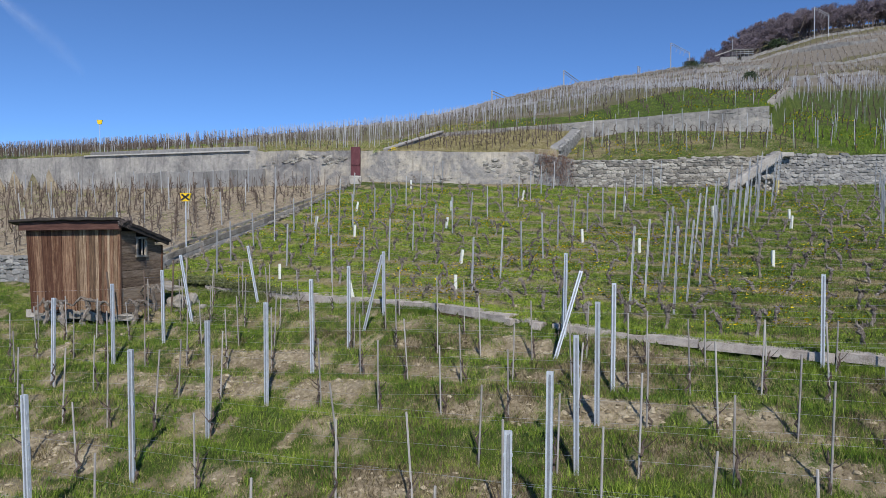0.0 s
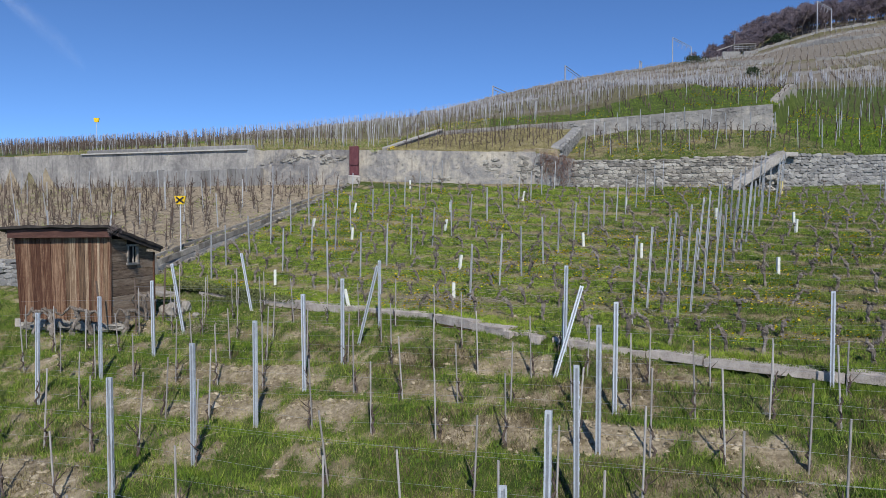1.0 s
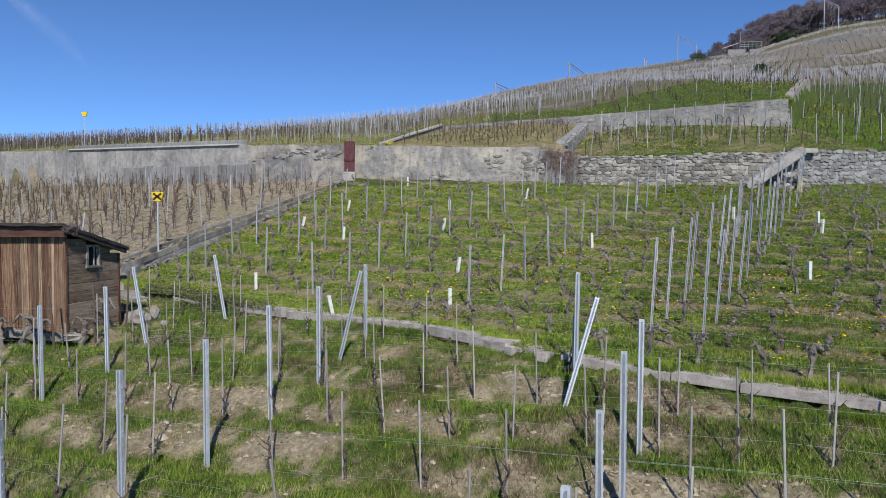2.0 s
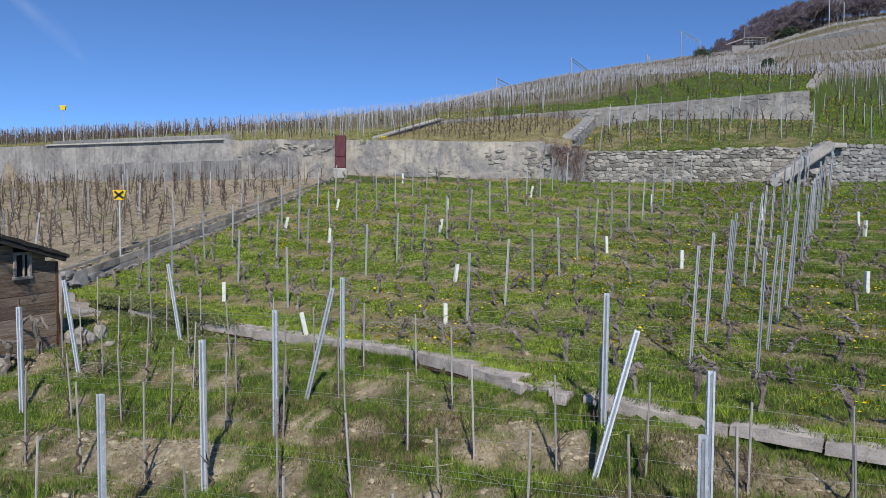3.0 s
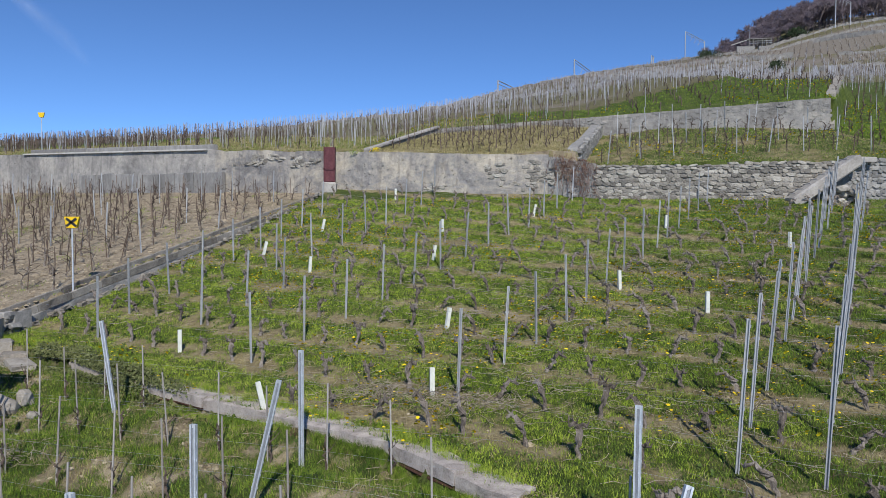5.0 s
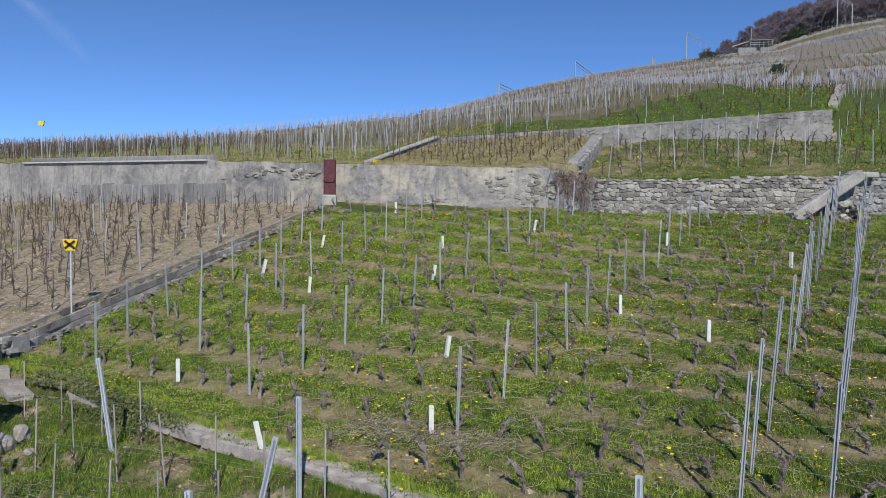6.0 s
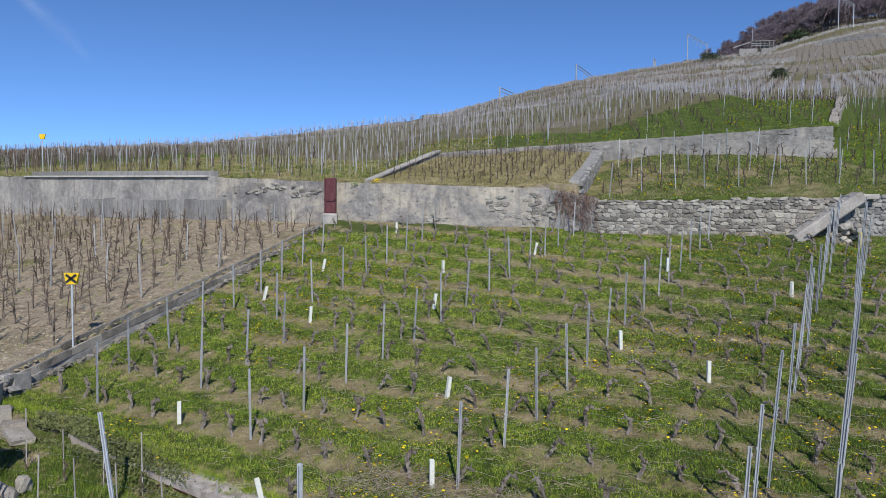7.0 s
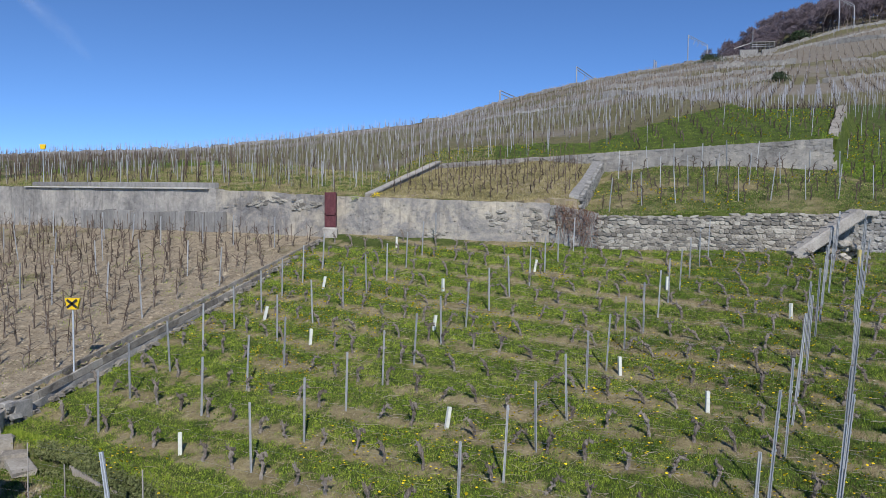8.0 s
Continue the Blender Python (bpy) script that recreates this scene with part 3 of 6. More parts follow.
wall_upper = thing("wall_upper_terrace", wall_geo(up_points(8.9, 19.9, 14, 0.06), 0.8, 0.2, 0.05, 0.03, 8), M_MASONRY, "grey stone terrace wall above the green bench", "terrace wall", kind="structure")
wall_wedge = thing("wall_above_brown_wedge", wall_geo(up_points(-0.2, 8.9, 10, 0.05), 0.7, 0.2, 0.04, 0.03, 9), M_MASONRY, "low stone wall above the brown wedge of vines", "terrace wall", kind="structure")
diag = [(float(x_diag(y)), y, ground_z(float(x_diag(y)) + 0.5, y) - 0.3, float(np.interp(x_diag(y), UP_X, UP_Z)) + 0.12) for y in np.linspace(40.5, 48.9, 8)]
wall_diagonal = thing("wall_diagonal_low", wall_geo(diag, 0.35, 0.25, 0.03, 0.03, 10), M_KERB, "low dark stone wall with a pale coping climbing beside the brown wedge", "terrace wall", kind="structure")
for a, b in zip(diag[:-1], diag[1:]):
    p, q = Vector((a[0], a[1], a[3])), Vector((b[0], b[1], b[3]))
    part("coping_slab", Geo().box((p + q) / 2 + Vector((-0.16, 0.05, 0.02)), ((q - p).length * 0.985, 0.42, 0.08), (q - p).to_track_quat("X", "Z").to_matrix(), 0.006), M_CONCRETE, wall_diagonal, "pale coping slab")
side = [(float(x_steps(y)), y, ground_z(float(x_steps(y)) + 0.6, y) - 0.3, ground_z(float(x_steps(y)) - 0.5, y) + 0.16) for y in np.linspace(38.0, 47.7, 9)]
wall_side = thing("wall_beside_bench", wall_geo(side, 0.5, 0.25, 0.06, 0.06, 12), M_STONE_FAR, "rough stone wall with a broad top climbing the slope", "terrace wall", kind="structure")

# stone blocks in uneven courses
def stone_block(seed):
    """A rough building stone: an uneven many-sided face with worn edges, one unit across."""
    r = np.random.default_rng(seed)
    n = int(r.integers(6, 9))
    a = np.sort((np.arange(n) + r.uniform(-0.28, 0.28, n)) / n * 2 * math.pi)
    c, sn = np.cos(a), np.sin(a)
    k = 0.5 / np.maximum(np.abs(c), np.abs(sn)) ** r.uniform(0.7, 0.95, n) * r.uniform(0.9, 1.06, n)
    x, z = c * k, sn * k
    g = Geo()
    rings = [(0.5, 1.0), (-0.36, 1.0), (-0.5, 0.78)]
    pts = [(x[i] * f, d + (r.normal(0, 0.03) if d < 0 else 0), z[i] * f) for d, f in rings for i in range(n)]
    faces = [(q * n + i, q * n + (i + 1) % n, (q + 1) * n + (i + 1) % n, (q + 1) * n + i) for q in range(2) for i in range(n)]
    faces.append(tuple(2 * n + i for i in range(n)))
    return g.add(pts, faces)


blocks = [stone_block(20 + i).mesh("wall_stone", M_STONE) for i in range(14)]


def lay_stones(host, pts, limit, course_h, width, mat, proud=0.03, label="small rough stones of the wall"):
    """Courses of rough stones on a wall's face; past the limit they are joined into one part."""
    q, s = resample(pts, 0.2)
    rest, count, z_rel = Geo(), 0, 0.0
    tallest = float((q[:, 3] - q[:, 2]).max())
    while z_rel < tallest:
        course = rng.uniform(*course_h)
        d = rng.uniform(-0.2, 0.1)
        while d < s[-1]:
            w = rng.uniform(*width)
            h = course * rng.uniform(0.8, 1.12)
            c = [float(np.interp(d + w / 2, s, q[:, i])) for i in range(4)]
            a = [float(np.interp(d, s, q[:, i])) for i in range(2)]
            b = [float(np.interp(d + w, s, q[:, i])) for i in range(2)]
            z = c[2] + z_rel + course / 2 + rng.normal(0, 0.02)
            if z + h * 0.4 < c[3] and 0 <= d + w / 2 <= s[-1]:
                ang = math.degrees(math.atan2(b[1] - a[1], b[0] - a[0]))
                m = pose(c[0], c[1] + 0.1 - proud + 0.012 * rng.normal(), z, rng.normal(0, 3), rng.normal(0, 7), ang + rng.normal(0, 3)) @ Matrix.Diagonal((w * 1.15, 0.24, h * 1.2, 1))
                src = blocks[int(rng.integers(14))]
                if count < limit:
                    part("wall_stone", src, None, host).matrix_basis = m
                else:
                    rest.add([m @ v.co for v in src.vertices], [tuple(p.vertices) for p in src.polygons])
                count += 1
            d += w
        z_rel += course
    if rest.f:
        tagged(part("stones", rest, mat, host, label), kind="stuff")


def face_points(xa, xb, lift=0.04):
    return [(x, y, ground_z(x, y - 0.35) - 0.12, t + lift) for x, y, _, t in wall_points(xa, xb, 12)]


lay_stones(wall_stone, face_points(6.7, 16.3), 300, (0.10, 0.20), (0.14, 0.38), M_STONE_JOINED, -0.004)
lay_stones(wall_far_right, face_points(16.6, 30), 0, (0.10, 0.2), (0.14, 0.4), M_STONE_FAR, -0.002)
lay_stones(wall_upper, [(x, y, z + 0.12, t) for x, y, z, t in up_points(8.9, 19.9, 14, 0.05)], 0, (0.09, 0.18), (0.14, 0.36), M_MASONRY, -0.062)
lay_stones(wall_wedge, [(x, y, z + 0.12, t) for x, y, z, t in up_points(-0.2, 8.9, 10, 0.04)], 0, (0.09, 0.18), (0.14, 0.4), M_MASONRY, -0.02)
lay_stones(wall_side, [(x, y, z + 0.1, t) for x, y, z, t in side], 0, (0.1, 0.2), (0.15, 0.45), M_STONE_FAR, 0.06)


def rock(size, seed):
    """A broken stone: a faceted ball pushed about by noise."""
    bm = bmesh.new()
    bmesh.ops.create_icosphere(bm, subdivisions=2, radius=1.0)
    r = np.random.default_rng(seed)
    shift = Vector(r.uniform(-9, 9, 3))
    g = Geo()
    for v in bm.verts:
        n = noise.noise(v.co * 1.1 + shift) * 0.5 + noise.noise(v.co * 2.7 + shift) * 0.18
        v.co *= 1 + n
        v.co = Vector([max(-0.85, min(0.85, c)) for c in v.co])
    g.add([(v.co.x * size[0], v.co.y * size[1], v.co.z * size[2]) for v in bm.verts], [tuple(v.index for v in f.verts) for f in bm.faces])
    bm.free()
    return g


# ---- concrete stairs at the stone wall ----
stairs = thing("stairs_concrete", Geo().box((0, 0, 0), (0.01, 0.01, 0.01)), M_CONCRETE, "bare concrete stair flight climbing along the stone wall", "stairs", kind="structure")
g = Geo()
low_end, high_end = Vector((14.3, 36.3, 7.0)), Vector((16.6, 36.3, 8.6))
along = high_end - low_end
turn = along.to_track_quat("X", "Z").to_matrix()
g.box((low_end + high_end) / 2 - Vector((0, 0, 0.06)), (along.length + 0.3, 0.75, 0.46), turn, 0.01)
part("stair_slab", g, M_CONCRETE, stairs)
for i in range(8):
    g = Geo()
    p = low_end + along * ((i + 0.6) / 8)
    g.box(p + Vector((0, 0.2, 0.06)), (0.36, 0.6, 0.19), None, 0.004)
    part("step", g, M_CONCRETE, stairs)
part("landing", Geo().box((17.0, 36.55, 8.62), (0.95, 0.7, 0.2), None, 0.008), M_CONCRETE, stairs)
for i in range(26):
    x = 15.5 + 1.2 * rng.random()
    y = 35.75 + rng.uniform(-0.2, 0.25)
    s = rng.uniform(0.2, 0.42)
    g = rock((s * 0.65, s * 0.5, s * 0.4), 80 + i)
    thing("rubble_stone", g, M_STONE, "pale broken stone heaped under the stairs", "stone", "rubble under the stairs", at=pose(x, y, ground_z(x, y) + s * 0.2 + (0.14 * (i % 5) if 15.6 < x < 16.6 else 0), *rng.uniform(-25, 25, 3)))
x, y = 16.05, 34.9
g = Geo()
g.tube([(x, y, ground_z(x, y) - 0.1), (x, y, ground_z(x, y) + 0.62)], 0.095, 12)
pipe = thing("drain_pipe", g, M_PIPE_YELLOW, "faded yellow plastic pipe standing upright in the grass", "pipe", smooth=False)

# ---- the low retaining wall between the fields: slabs of old concrete ----
def rough_slab(g, centre, size, turn, wear):
    """A slab with worn, uneven edges: a box cut into cells and shaken."""
    nx_, ny_ = max(3, int(size[0] / 0.16)), 4
    pts, faces = [], []
    for lay in (0, 1):
        for j in range(ny_ + 1):
            for i in range(nx_ + 1):
                u, v = i / nx_ - 0.5, j / ny_ - 0.5
                edge = 0.35 * wear * (abs(v) > 0.45) + 0.5 * wear * (abs(u) > 0.45)
                p = Vector((u * size[0], v * size[1], (0.5 if lay else -0.5) * size[2]))
                p += Vector(rng.normal(0, wear * (0.5 if lay else 0.12), 3)) - Vector((0, 0, edge * lay))
                pts.append(turn @ p + Vector(centre))
    m = (nx_ + 1) * (ny_ + 1)
    k = lambda i, j, l: l * m + j * (nx_ + 1) + i
    for j in range(ny_):
        for i in range(nx_):
            faces += [(k(i, j, 1), k(i + 1, j, 1), k(i + 1, j + 1, 1), k(i, j + 1, 1)), (k(i, j + 1, 0), k(i + 1, j + 1, 0), k(i + 1, j, 0), k(i, j, 0))]
    for i in range(nx_):
        faces += [(k(i, 0, 0), k(i + 1, 0, 0), k(i + 1, 0, 1), k(i, 0, 1)), (k(i, ny_, 1), k(i + 1, ny_, 1), k(i + 1, ny_, 0), k(i, ny_, 0))]
    for j in range(ny_):
        faces += [(k(0, j, 1), k(0, j + 1, 1), k(0, j + 1, 0), k(0, j, 0)), (k(nx_, j, 0), k(nx_, j + 1, 0), k(nx_, j + 1, 1), k(nx_, j, 1))]
    return g.add(pts, faces)


led_pts = [(x, y) for x, y in zip(LEDGE_X, LEDGE_Y)][1:12]
lp, ls = resample([(x, y, 0) for x, y in led_pts], 0.15)
core = [(x + 0.05, y + 0.08, float(z_low(x, y - 0.3)) - 0.4, float(z_ledge(x)) - 0.09) for x, y, _ in lp[::4]]
wall_ledge = thing("wall_low_ledge", wall_geo(core, 0.30, 0.2, 0.06, 0.02, 20), M_KERB, "low retaining wall of cracked old concrete between two vineyard plots", "retaining wall", kind="structure")
d = 0.0
total = ls[-1]


def mid_x(s):
    return float(np.interp(s, ls, lp[:, 0]))


def lean_of(a, b):
    """The pitch of a slab that follows the ledge down."""
    return -math.atan2(float(z_ledge(b[0]) - z_ledge(a[0])), float(np.hypot(*(b - a))))


while d < total - 0.3:
    broken = 1.5 < mid_x(d) < 2.3
    length = 0.55 if broken else float(rng.uniform(0.8, 2.2))
    a = np.array([np.interp(d, ls, lp[:, 0]), np.interp(d, ls, lp[:, 1])])
    b = np.array([np.interp(min(d + length, total), ls, lp[:, 0]), np.interp(min(d + length, total), ls, lp[:, 1])])
    ang = math.atan2(b[1] - a[1], b[0] - a[0])
    mid = (a + b) / 2
    n = np.array([-math.sin(ang), math.cos(ang)])
    pieces = 1 if not broken else 3
    for k in range(pieces):
        g = Geo()
        c = mid if not broken else a + (b - a) * (k + 0.5) / pieces
        w = float(np.hypot(*(b - a))) / pieces * 0.985
        wide, hi = (0.44, 0.19 if mid[0] < 2.4 else 0.15) if not broken else (rng.uniform(0.2, 0.42), rng.uniform(0.1, 0.18))
        off = n * (0.15 if not broken else rng.uniform(-0.1, 0.2))
        rough_slab(g, (c[0] + off[0], c[1] + off[1], max(float(z_ledge(c[0])) - 0.06, ground_z(c[0] + 0.1, c[1] + 0.25) - 0.02) - 0.035 - 0.13 * (c[0] < -4.2) - 0.02 * (c[0] > 4.5) + rng.normal(0, 0.006) - (0.06 * rng.random() if broken else 0)), (w, wide, hi), Euler((rng.normal(0, 0.03), rng.normal(0, 0.008) + (0 if broken else lean_of(a, b)), ang + rng.normal(0, 0.008 if not broken else 0.3))).to_matrix(), 0.017)
        part("coping_slab" if not broken else "broken_stone", g, M_GRAVEL_TOP, wall_ledge)
    d += length

g = Geo()
g.tube([(x - 0.03, float(y_ledge(x)) - 0.03, float(z_ledge(x)) - 0.19 - 0.13 * (x < -4.2)) for x in np.linspace(-5.2, 1.5, 14)], 0.024, 6)
part("rusty_rail", g, M_RUSTY, wall_ledge, "rusty iron rail under the slabs' front edge")

# ---- kerbed gutter climbing between the bare plot and the green plot ----
kerb = thing("kerb_gutter", wall_geo([(float(x_kerb(y)) + 0.27, y, float(z_main(x_kerb(y) + 0.5, y)) - 0.3, float(z_left(x_kerb(y), y)) - 0.20) for y in np.linspace(40.0, 24.2, 14)][::-1], 0.5, 0.3, 0.10, 0.03, 21), M_STONE_FAR, "rough stone footing of a kerbed gutter between two plots", "kerb", kind="structure")
y = 24.1
while y < 39.9:
    step = 1.02
    for off, up, wide in ((0.17, -0.09, 0.07), (-0.10, 0.01, 0.065)):
        ya, yb = y + 0.01, y + step - 0.01
        p = Vector((float(x_kerb(ya)) + off, ya, float(z_left(x_kerb(ya), ya)) + up))
        q = Vector((float(x_kerb(yb)) + off, yb, float(z_left(x_kerb(yb), yb)) + up))
        g = Geo()
        rough_slab(g, (p + q) / 2, ((q - p).length, wide, 0.2), (q - p).to_track_quat("X", "Z").to_matrix(), 0.014)
        part("kerb_stone", g, M_KERB, kerb)
    y += step
dark_blocks = [Geo().box((0, 0, 0), (1, 1, 1), None, 0.14).mesh("footing_stone", M_KERB) for i in range(4)]
for i in range(75):
    y = rng.uniform(24.2, 39.5)
    x = float(x_kerb(y)) + 0.31 + rng.normal(0, 0.05)
    z = ground_z(x + 0.3, y) + abs(rng.normal(0, 0.05))
    part("footing_stone", dark_blocks[i % 4], None, kerb).matrix_basis = pose(x, y, z, rng.normal(0, 8), rng.normal(0, 8), 74 + rng.normal(0, 10)) @ Matrix.Diagonal((rng.uniform(0.12, 0.28), 0.16, rng.uniform(0.06, 0.13), 1))

# stone wall that carries the bare plot beside the shed
front = [(x, float(y_front(x)), 2.2, float(z_left(x, y_front(x))) + 0.05) for x in np.linspace(-60, -9.6, 26)]
wall_front = thing("wall_behind_shed", wall_geo(front, 0.45, 0.22, 0.08, 0.05, 23), M_STONE_FAR, "low grey stone wall carrying the bare plot behind the shed", "retaining wall", kind="structure")
lay_stones(wall_front, [(x, y - 0.05, 2.45, t + 0.03) for x, y, _, t in front[16:]], 0, (0.1, 0.2), (0.15, 0.5), M_STONE_FAR, 0.05)

# concrete blocks and a broken trough where gutter, ledge and shed meet
for cx, cy, cz, size, turn_z in ((-9.35, 23.3, 3.12, (0.55, 0.35, 0.42), 25), (-8.75, 22.85, 2.98, (0.5, 0.3, 0.36), 20), (-9.75, 23.75, 3.5, (0.3, 0.3, 0.6), 10), (-8.5, 22.62, 2.98, (1.6, 0.45, 0.16), -50), (-9.1, 22.75, 2.9, (0.4, 0.3, 0.3), -5)):
    g = Geo()
    g.box((0, 0, 0), size, None, 0.02)
    thing("concrete_block", g, M_KERB_PALE, "pale broken concrete block at the end of the gutter", "concrete block", "blocks at the gutter", at=pose(cx, cy, cz, 0, 0, turn_z))
for i, (x, y, wide, tall) in enumerate(((-6.95, 19.75, 0.5, 0.4), (-7.25, 19.95, 0.36, 0.3), (-6.75, 20.05, 0.3, 0.34))):
    g = rock((wide * 0.6, wide * 0.42, tall * 0.6), 140 + i)
    thing("field_stone", g, M_KERB_PALE, "pale angular broken block lying in the grass by the shed", "stone", "stones by the shed", at=pose(x, y, ground_z(x, y) + tall * 0.3, rng.uniform(-12, 12), rng.uniform(-12, 12), 30 * i))
for i in range(5):
    s = rng.uniform(0.10, 0.18)
    x, y = -6.6 + rng.uniform(-0.5, 0.6), 19.4 + rng.uniform(-0.4, 0.5)
    g = rock((s * 0.65, s * 0.5, s * 0.4), 40 + i)
    thing("field_stone", g, M_STONE, "pale rough stone lying in the grass by the shed", "stone", "stones by the shed", at=pose(x, y, ground_z(x, y) + s * 0.15, rng.uniform(-15, 15), rng.uniform(-15, 15), rng.uniform(0, 180)))

# ---- dark red iron chute on its concrete foot ----
chute = tagged(new("iron_chute"), "dark red painted iron chute standing against the terrace wall", "chute")
chute.location = (-4.98, 40.25, 0)
zf = ground_z(-4.98, 39.7)
g = Geo()
g.box((0, 0, (zf + 0.55 + 9.45) / 2), (0.50, 0.30, 9.45 - zf - 0.55), None, 0.006)
g.box((0, -0.17, 8.45), (0.53, 0.05, 0.10))
part("chute_body", g, M_RUST, chute)
for sx in (-0.23, 0.23):
    g = Geo()
    g.box((sx, -0.17, (zf + 0.55 + 9.45) / 2), (0.05, 0.05, 9.45 - zf - 0.55))
    part("edge_rail", g, M_RUST, chute)
g = Geo()
g.box((0, -0.02, zf + 0.2), (0.62, 0.5, 0.70), None, 0.02)
part("concrete_foot", g, M_CONCRETE, chute, "pale concrete foot")


# ---- wooden shed ----
def build_shed():
    shed = tagged(new("wooden_shed"), "old weathered wooden tool shed with a lean-to roof", "shed")
    x0, x1, y0, y1 = -10.75, -8.15, 18.6, 20.55
    zb, zf, zk = 2.66, 4.86, 4.36
    shed.matrix_basis = pose(x1 + 0.27, y0 - 0.5, 2.5, 0, 0, -11) @ Matrix.Diagonal((0.985, 0.9, 1.01, 1))
    inv = Matrix.Translation((-x1, -y0, -2.5))

    def put(name, g, mat, label="", parent=None):
        g.v = [tuple(inv @ Vector(p)) for p in g.v]
        return part(name, g, mat, parent or shed, label)
    # added near-black box behind the boards, painted as the unlit inside
    g = Geo()
    g.box(((x0 + x1) / 2, (y0 + y1) / 2, 3.5), (x1 - x0 - 0.12, y1 - y0 - 0.12, 1.6))
    put("dark_lining", g, M_DARK)
    n, x = 30, x0 - 0.06
    widths = rng.uniform(0.1, 0.2, n)
    widths *= (x1 - x0 + 0.1) / widths.sum()
    for w in widths:
        g = Geo()
        lean = -0.085 * (1 - (x - x0) / (x1 - x0)) + 0.02
        g.box((x + w / 2, y0 - 0.012 * rng.random(), (zb + zf) / 2 + rng.normal(0, 0.012)), (w * 0.94, 0.026, zf - zb), Matrix.Rotation(lean + rng.normal(0, 0.006), 3, "Y"))
        put("front_board", g, M_PLANK_PALE if rng.random() < 0.08 + 0.55 * ((x - x0) / (x1 - x0) > 0.52) else M_PLANK_RED)
        x += w
    z, k = zb, 0
    while z < zf - 0.05:
        h = rng.uniform(0.17, 0.26)
        # the boards stop at the window and under the sloping roof
        end = y1 if z + h < zk + 0.1 else y1 - (z + h - zk - 0.1) / (zf - zk) * (y1 - y0)
        spans = [(y0, end)]
        if z + h > 4.08 and z < 4.56:
            spans = [(y0, 19.30), (19.74, end)]
        for a, b in spans:
            if b - a > 0.08:
                g = Geo()
                g.box((x1 + 0.012 * rng.random() + 0.01, (a + b) / 2, z + h / 2), (0.028, b - a, h * 0.97), Matrix.Rotation(rng.normal(0, 0.01), 3, "X") @ Matrix.Rotation(rng.normal(0.03, 0.02), 3, "Y"))
                put("side_board", g, M_PLANK_GREY)
        z += h
    g = Geo()
    g.box((x1 + 0.012, 19.52, 3.93), (0.028, 0.5, 0.26))
    put("side_board", g, M_PLANK_GREY)
    for yy in (y1,):
        g = Geo()
        g.box(((x0 + x1) / 2, yy, (2.6 + zk) / 2), (x1 - x0, 0.03, zk - 2.6))
        put("back_wall", g, M_PLANK_GREY)
        g = Geo()
        g.box((x0, (y0 + y1) / 2, (2.6 + zk) / 2), (0.03, y1 - y0, zk - 2.6))
        put("side_wall", g, M_PLANK_GREY)
    for yy, cut in ((y0 - 0.02, 0), (y1 - 0.03, 0.5)):
        g = Geo()
        g.box((x1 + 0.02, yy, (zb + zf - cut) / 2), (0.07, 0.07, zf - zb - cut), None, 0.004)
        put("corner_post", g, M_PLANK_RED)
    # roof: sagging bituminous sheet on a plank deck, with a red fascia under its front edge
    g = Geo()
    cols, rows = 14, 10
    pts = []
    for lay in (0.0, -0.07):
        for j in range(rows + 1):
            for i in range(cols + 1):
                u, v = i / cols, j / rows
                X = x0 - 0.42 + u * 3.24
                Y = 18.28 + v * 2.42
                Z = 5.06 - 0.56 * v + 0.03 * math.sin(u * 3.1) - 0.05 * (1 - u) + rng.normal(0, 0.008) + lay
                pts.append((X, Y, Z))
    m = (cols + 1) * (rows + 1)
    at = lambda i, j, l=0: l * m + j * (cols + 1) + i
    faces = []
    for j in range(rows):
        for i in range(cols):
            faces.append((at(i, j), at(i + 1, j), at(i + 1, j + 1), at(i, j + 1)))
            faces.append((at(i, j + 1, 1), at(i + 1, j + 1, 1), at(i + 1, j, 1), at(i, j, 1)))
    for i in range(cols):
        faces += [(at(i, 0, 1), at(i + 1, 0, 1), at(i + 1, 0), at(i, 0)), (at(i, rows), at(i + 1, rows), at(i + 1, rows, 1), at(i, rows, 1))]
    for j in range(rows):
        faces += [(at(0, j), at(0, j + 1), at(0, j + 1, 1), at(0, j, 1)), (at(cols, j, 1), at(cols, j + 1, 1), at(cols, j + 1), at(cols, j))]
    g.add(pts, faces)
    put("roof", g, M_ROOF_EDGE, "dark sagging bituminous felt roof")
    g = Geo()
    g.box((-9.46, 18.42, 4.86), (2.95, 0.04, 0.22), Matrix.Rotation(-0.012, 3, "Y"))
    put("fascia_board", g, M_FASCIA, "dark red fascia board")
    g = Geo()
    g.box((-7.97, 19.48, 4.68), (0.04, 2.38, 0.14), Matrix.Rotation(-0.225, 3, "X"), 0.004)
    put("side_fascia", g, M_ROOF_EDGE)
    # window in the side wall
    win = Geo()
    win.box((x1 - 0.02, 19.52, 4.32), (0.02, 0.40, 0.44))
    window = put("window", win, M_DARK, "small shed window with a peeling white frame")
    for cy, cz, sy, sz in ((19.52, 4.555, 0.50, 0.055), (19.52, 4.085, 0.54, 0.06), (19.31, 4.32, 0.055, 0.44), (19.73, 4.32, 0.055, 0.44)):
        g = Geo()
        g.box((x1 + 0.04, cy, cz), (0.06, sy, sz))
        put("window_frame", g, M_WHITE_WOOD, "", window)
    for cy in (19.60,):
        g = Geo()
        g.box((x1 + 0.01, cy, 4.32), (0.03, 0.03, 0.42))
        put("glazing_bar", g, M_WHITE_WOOD, "", window)
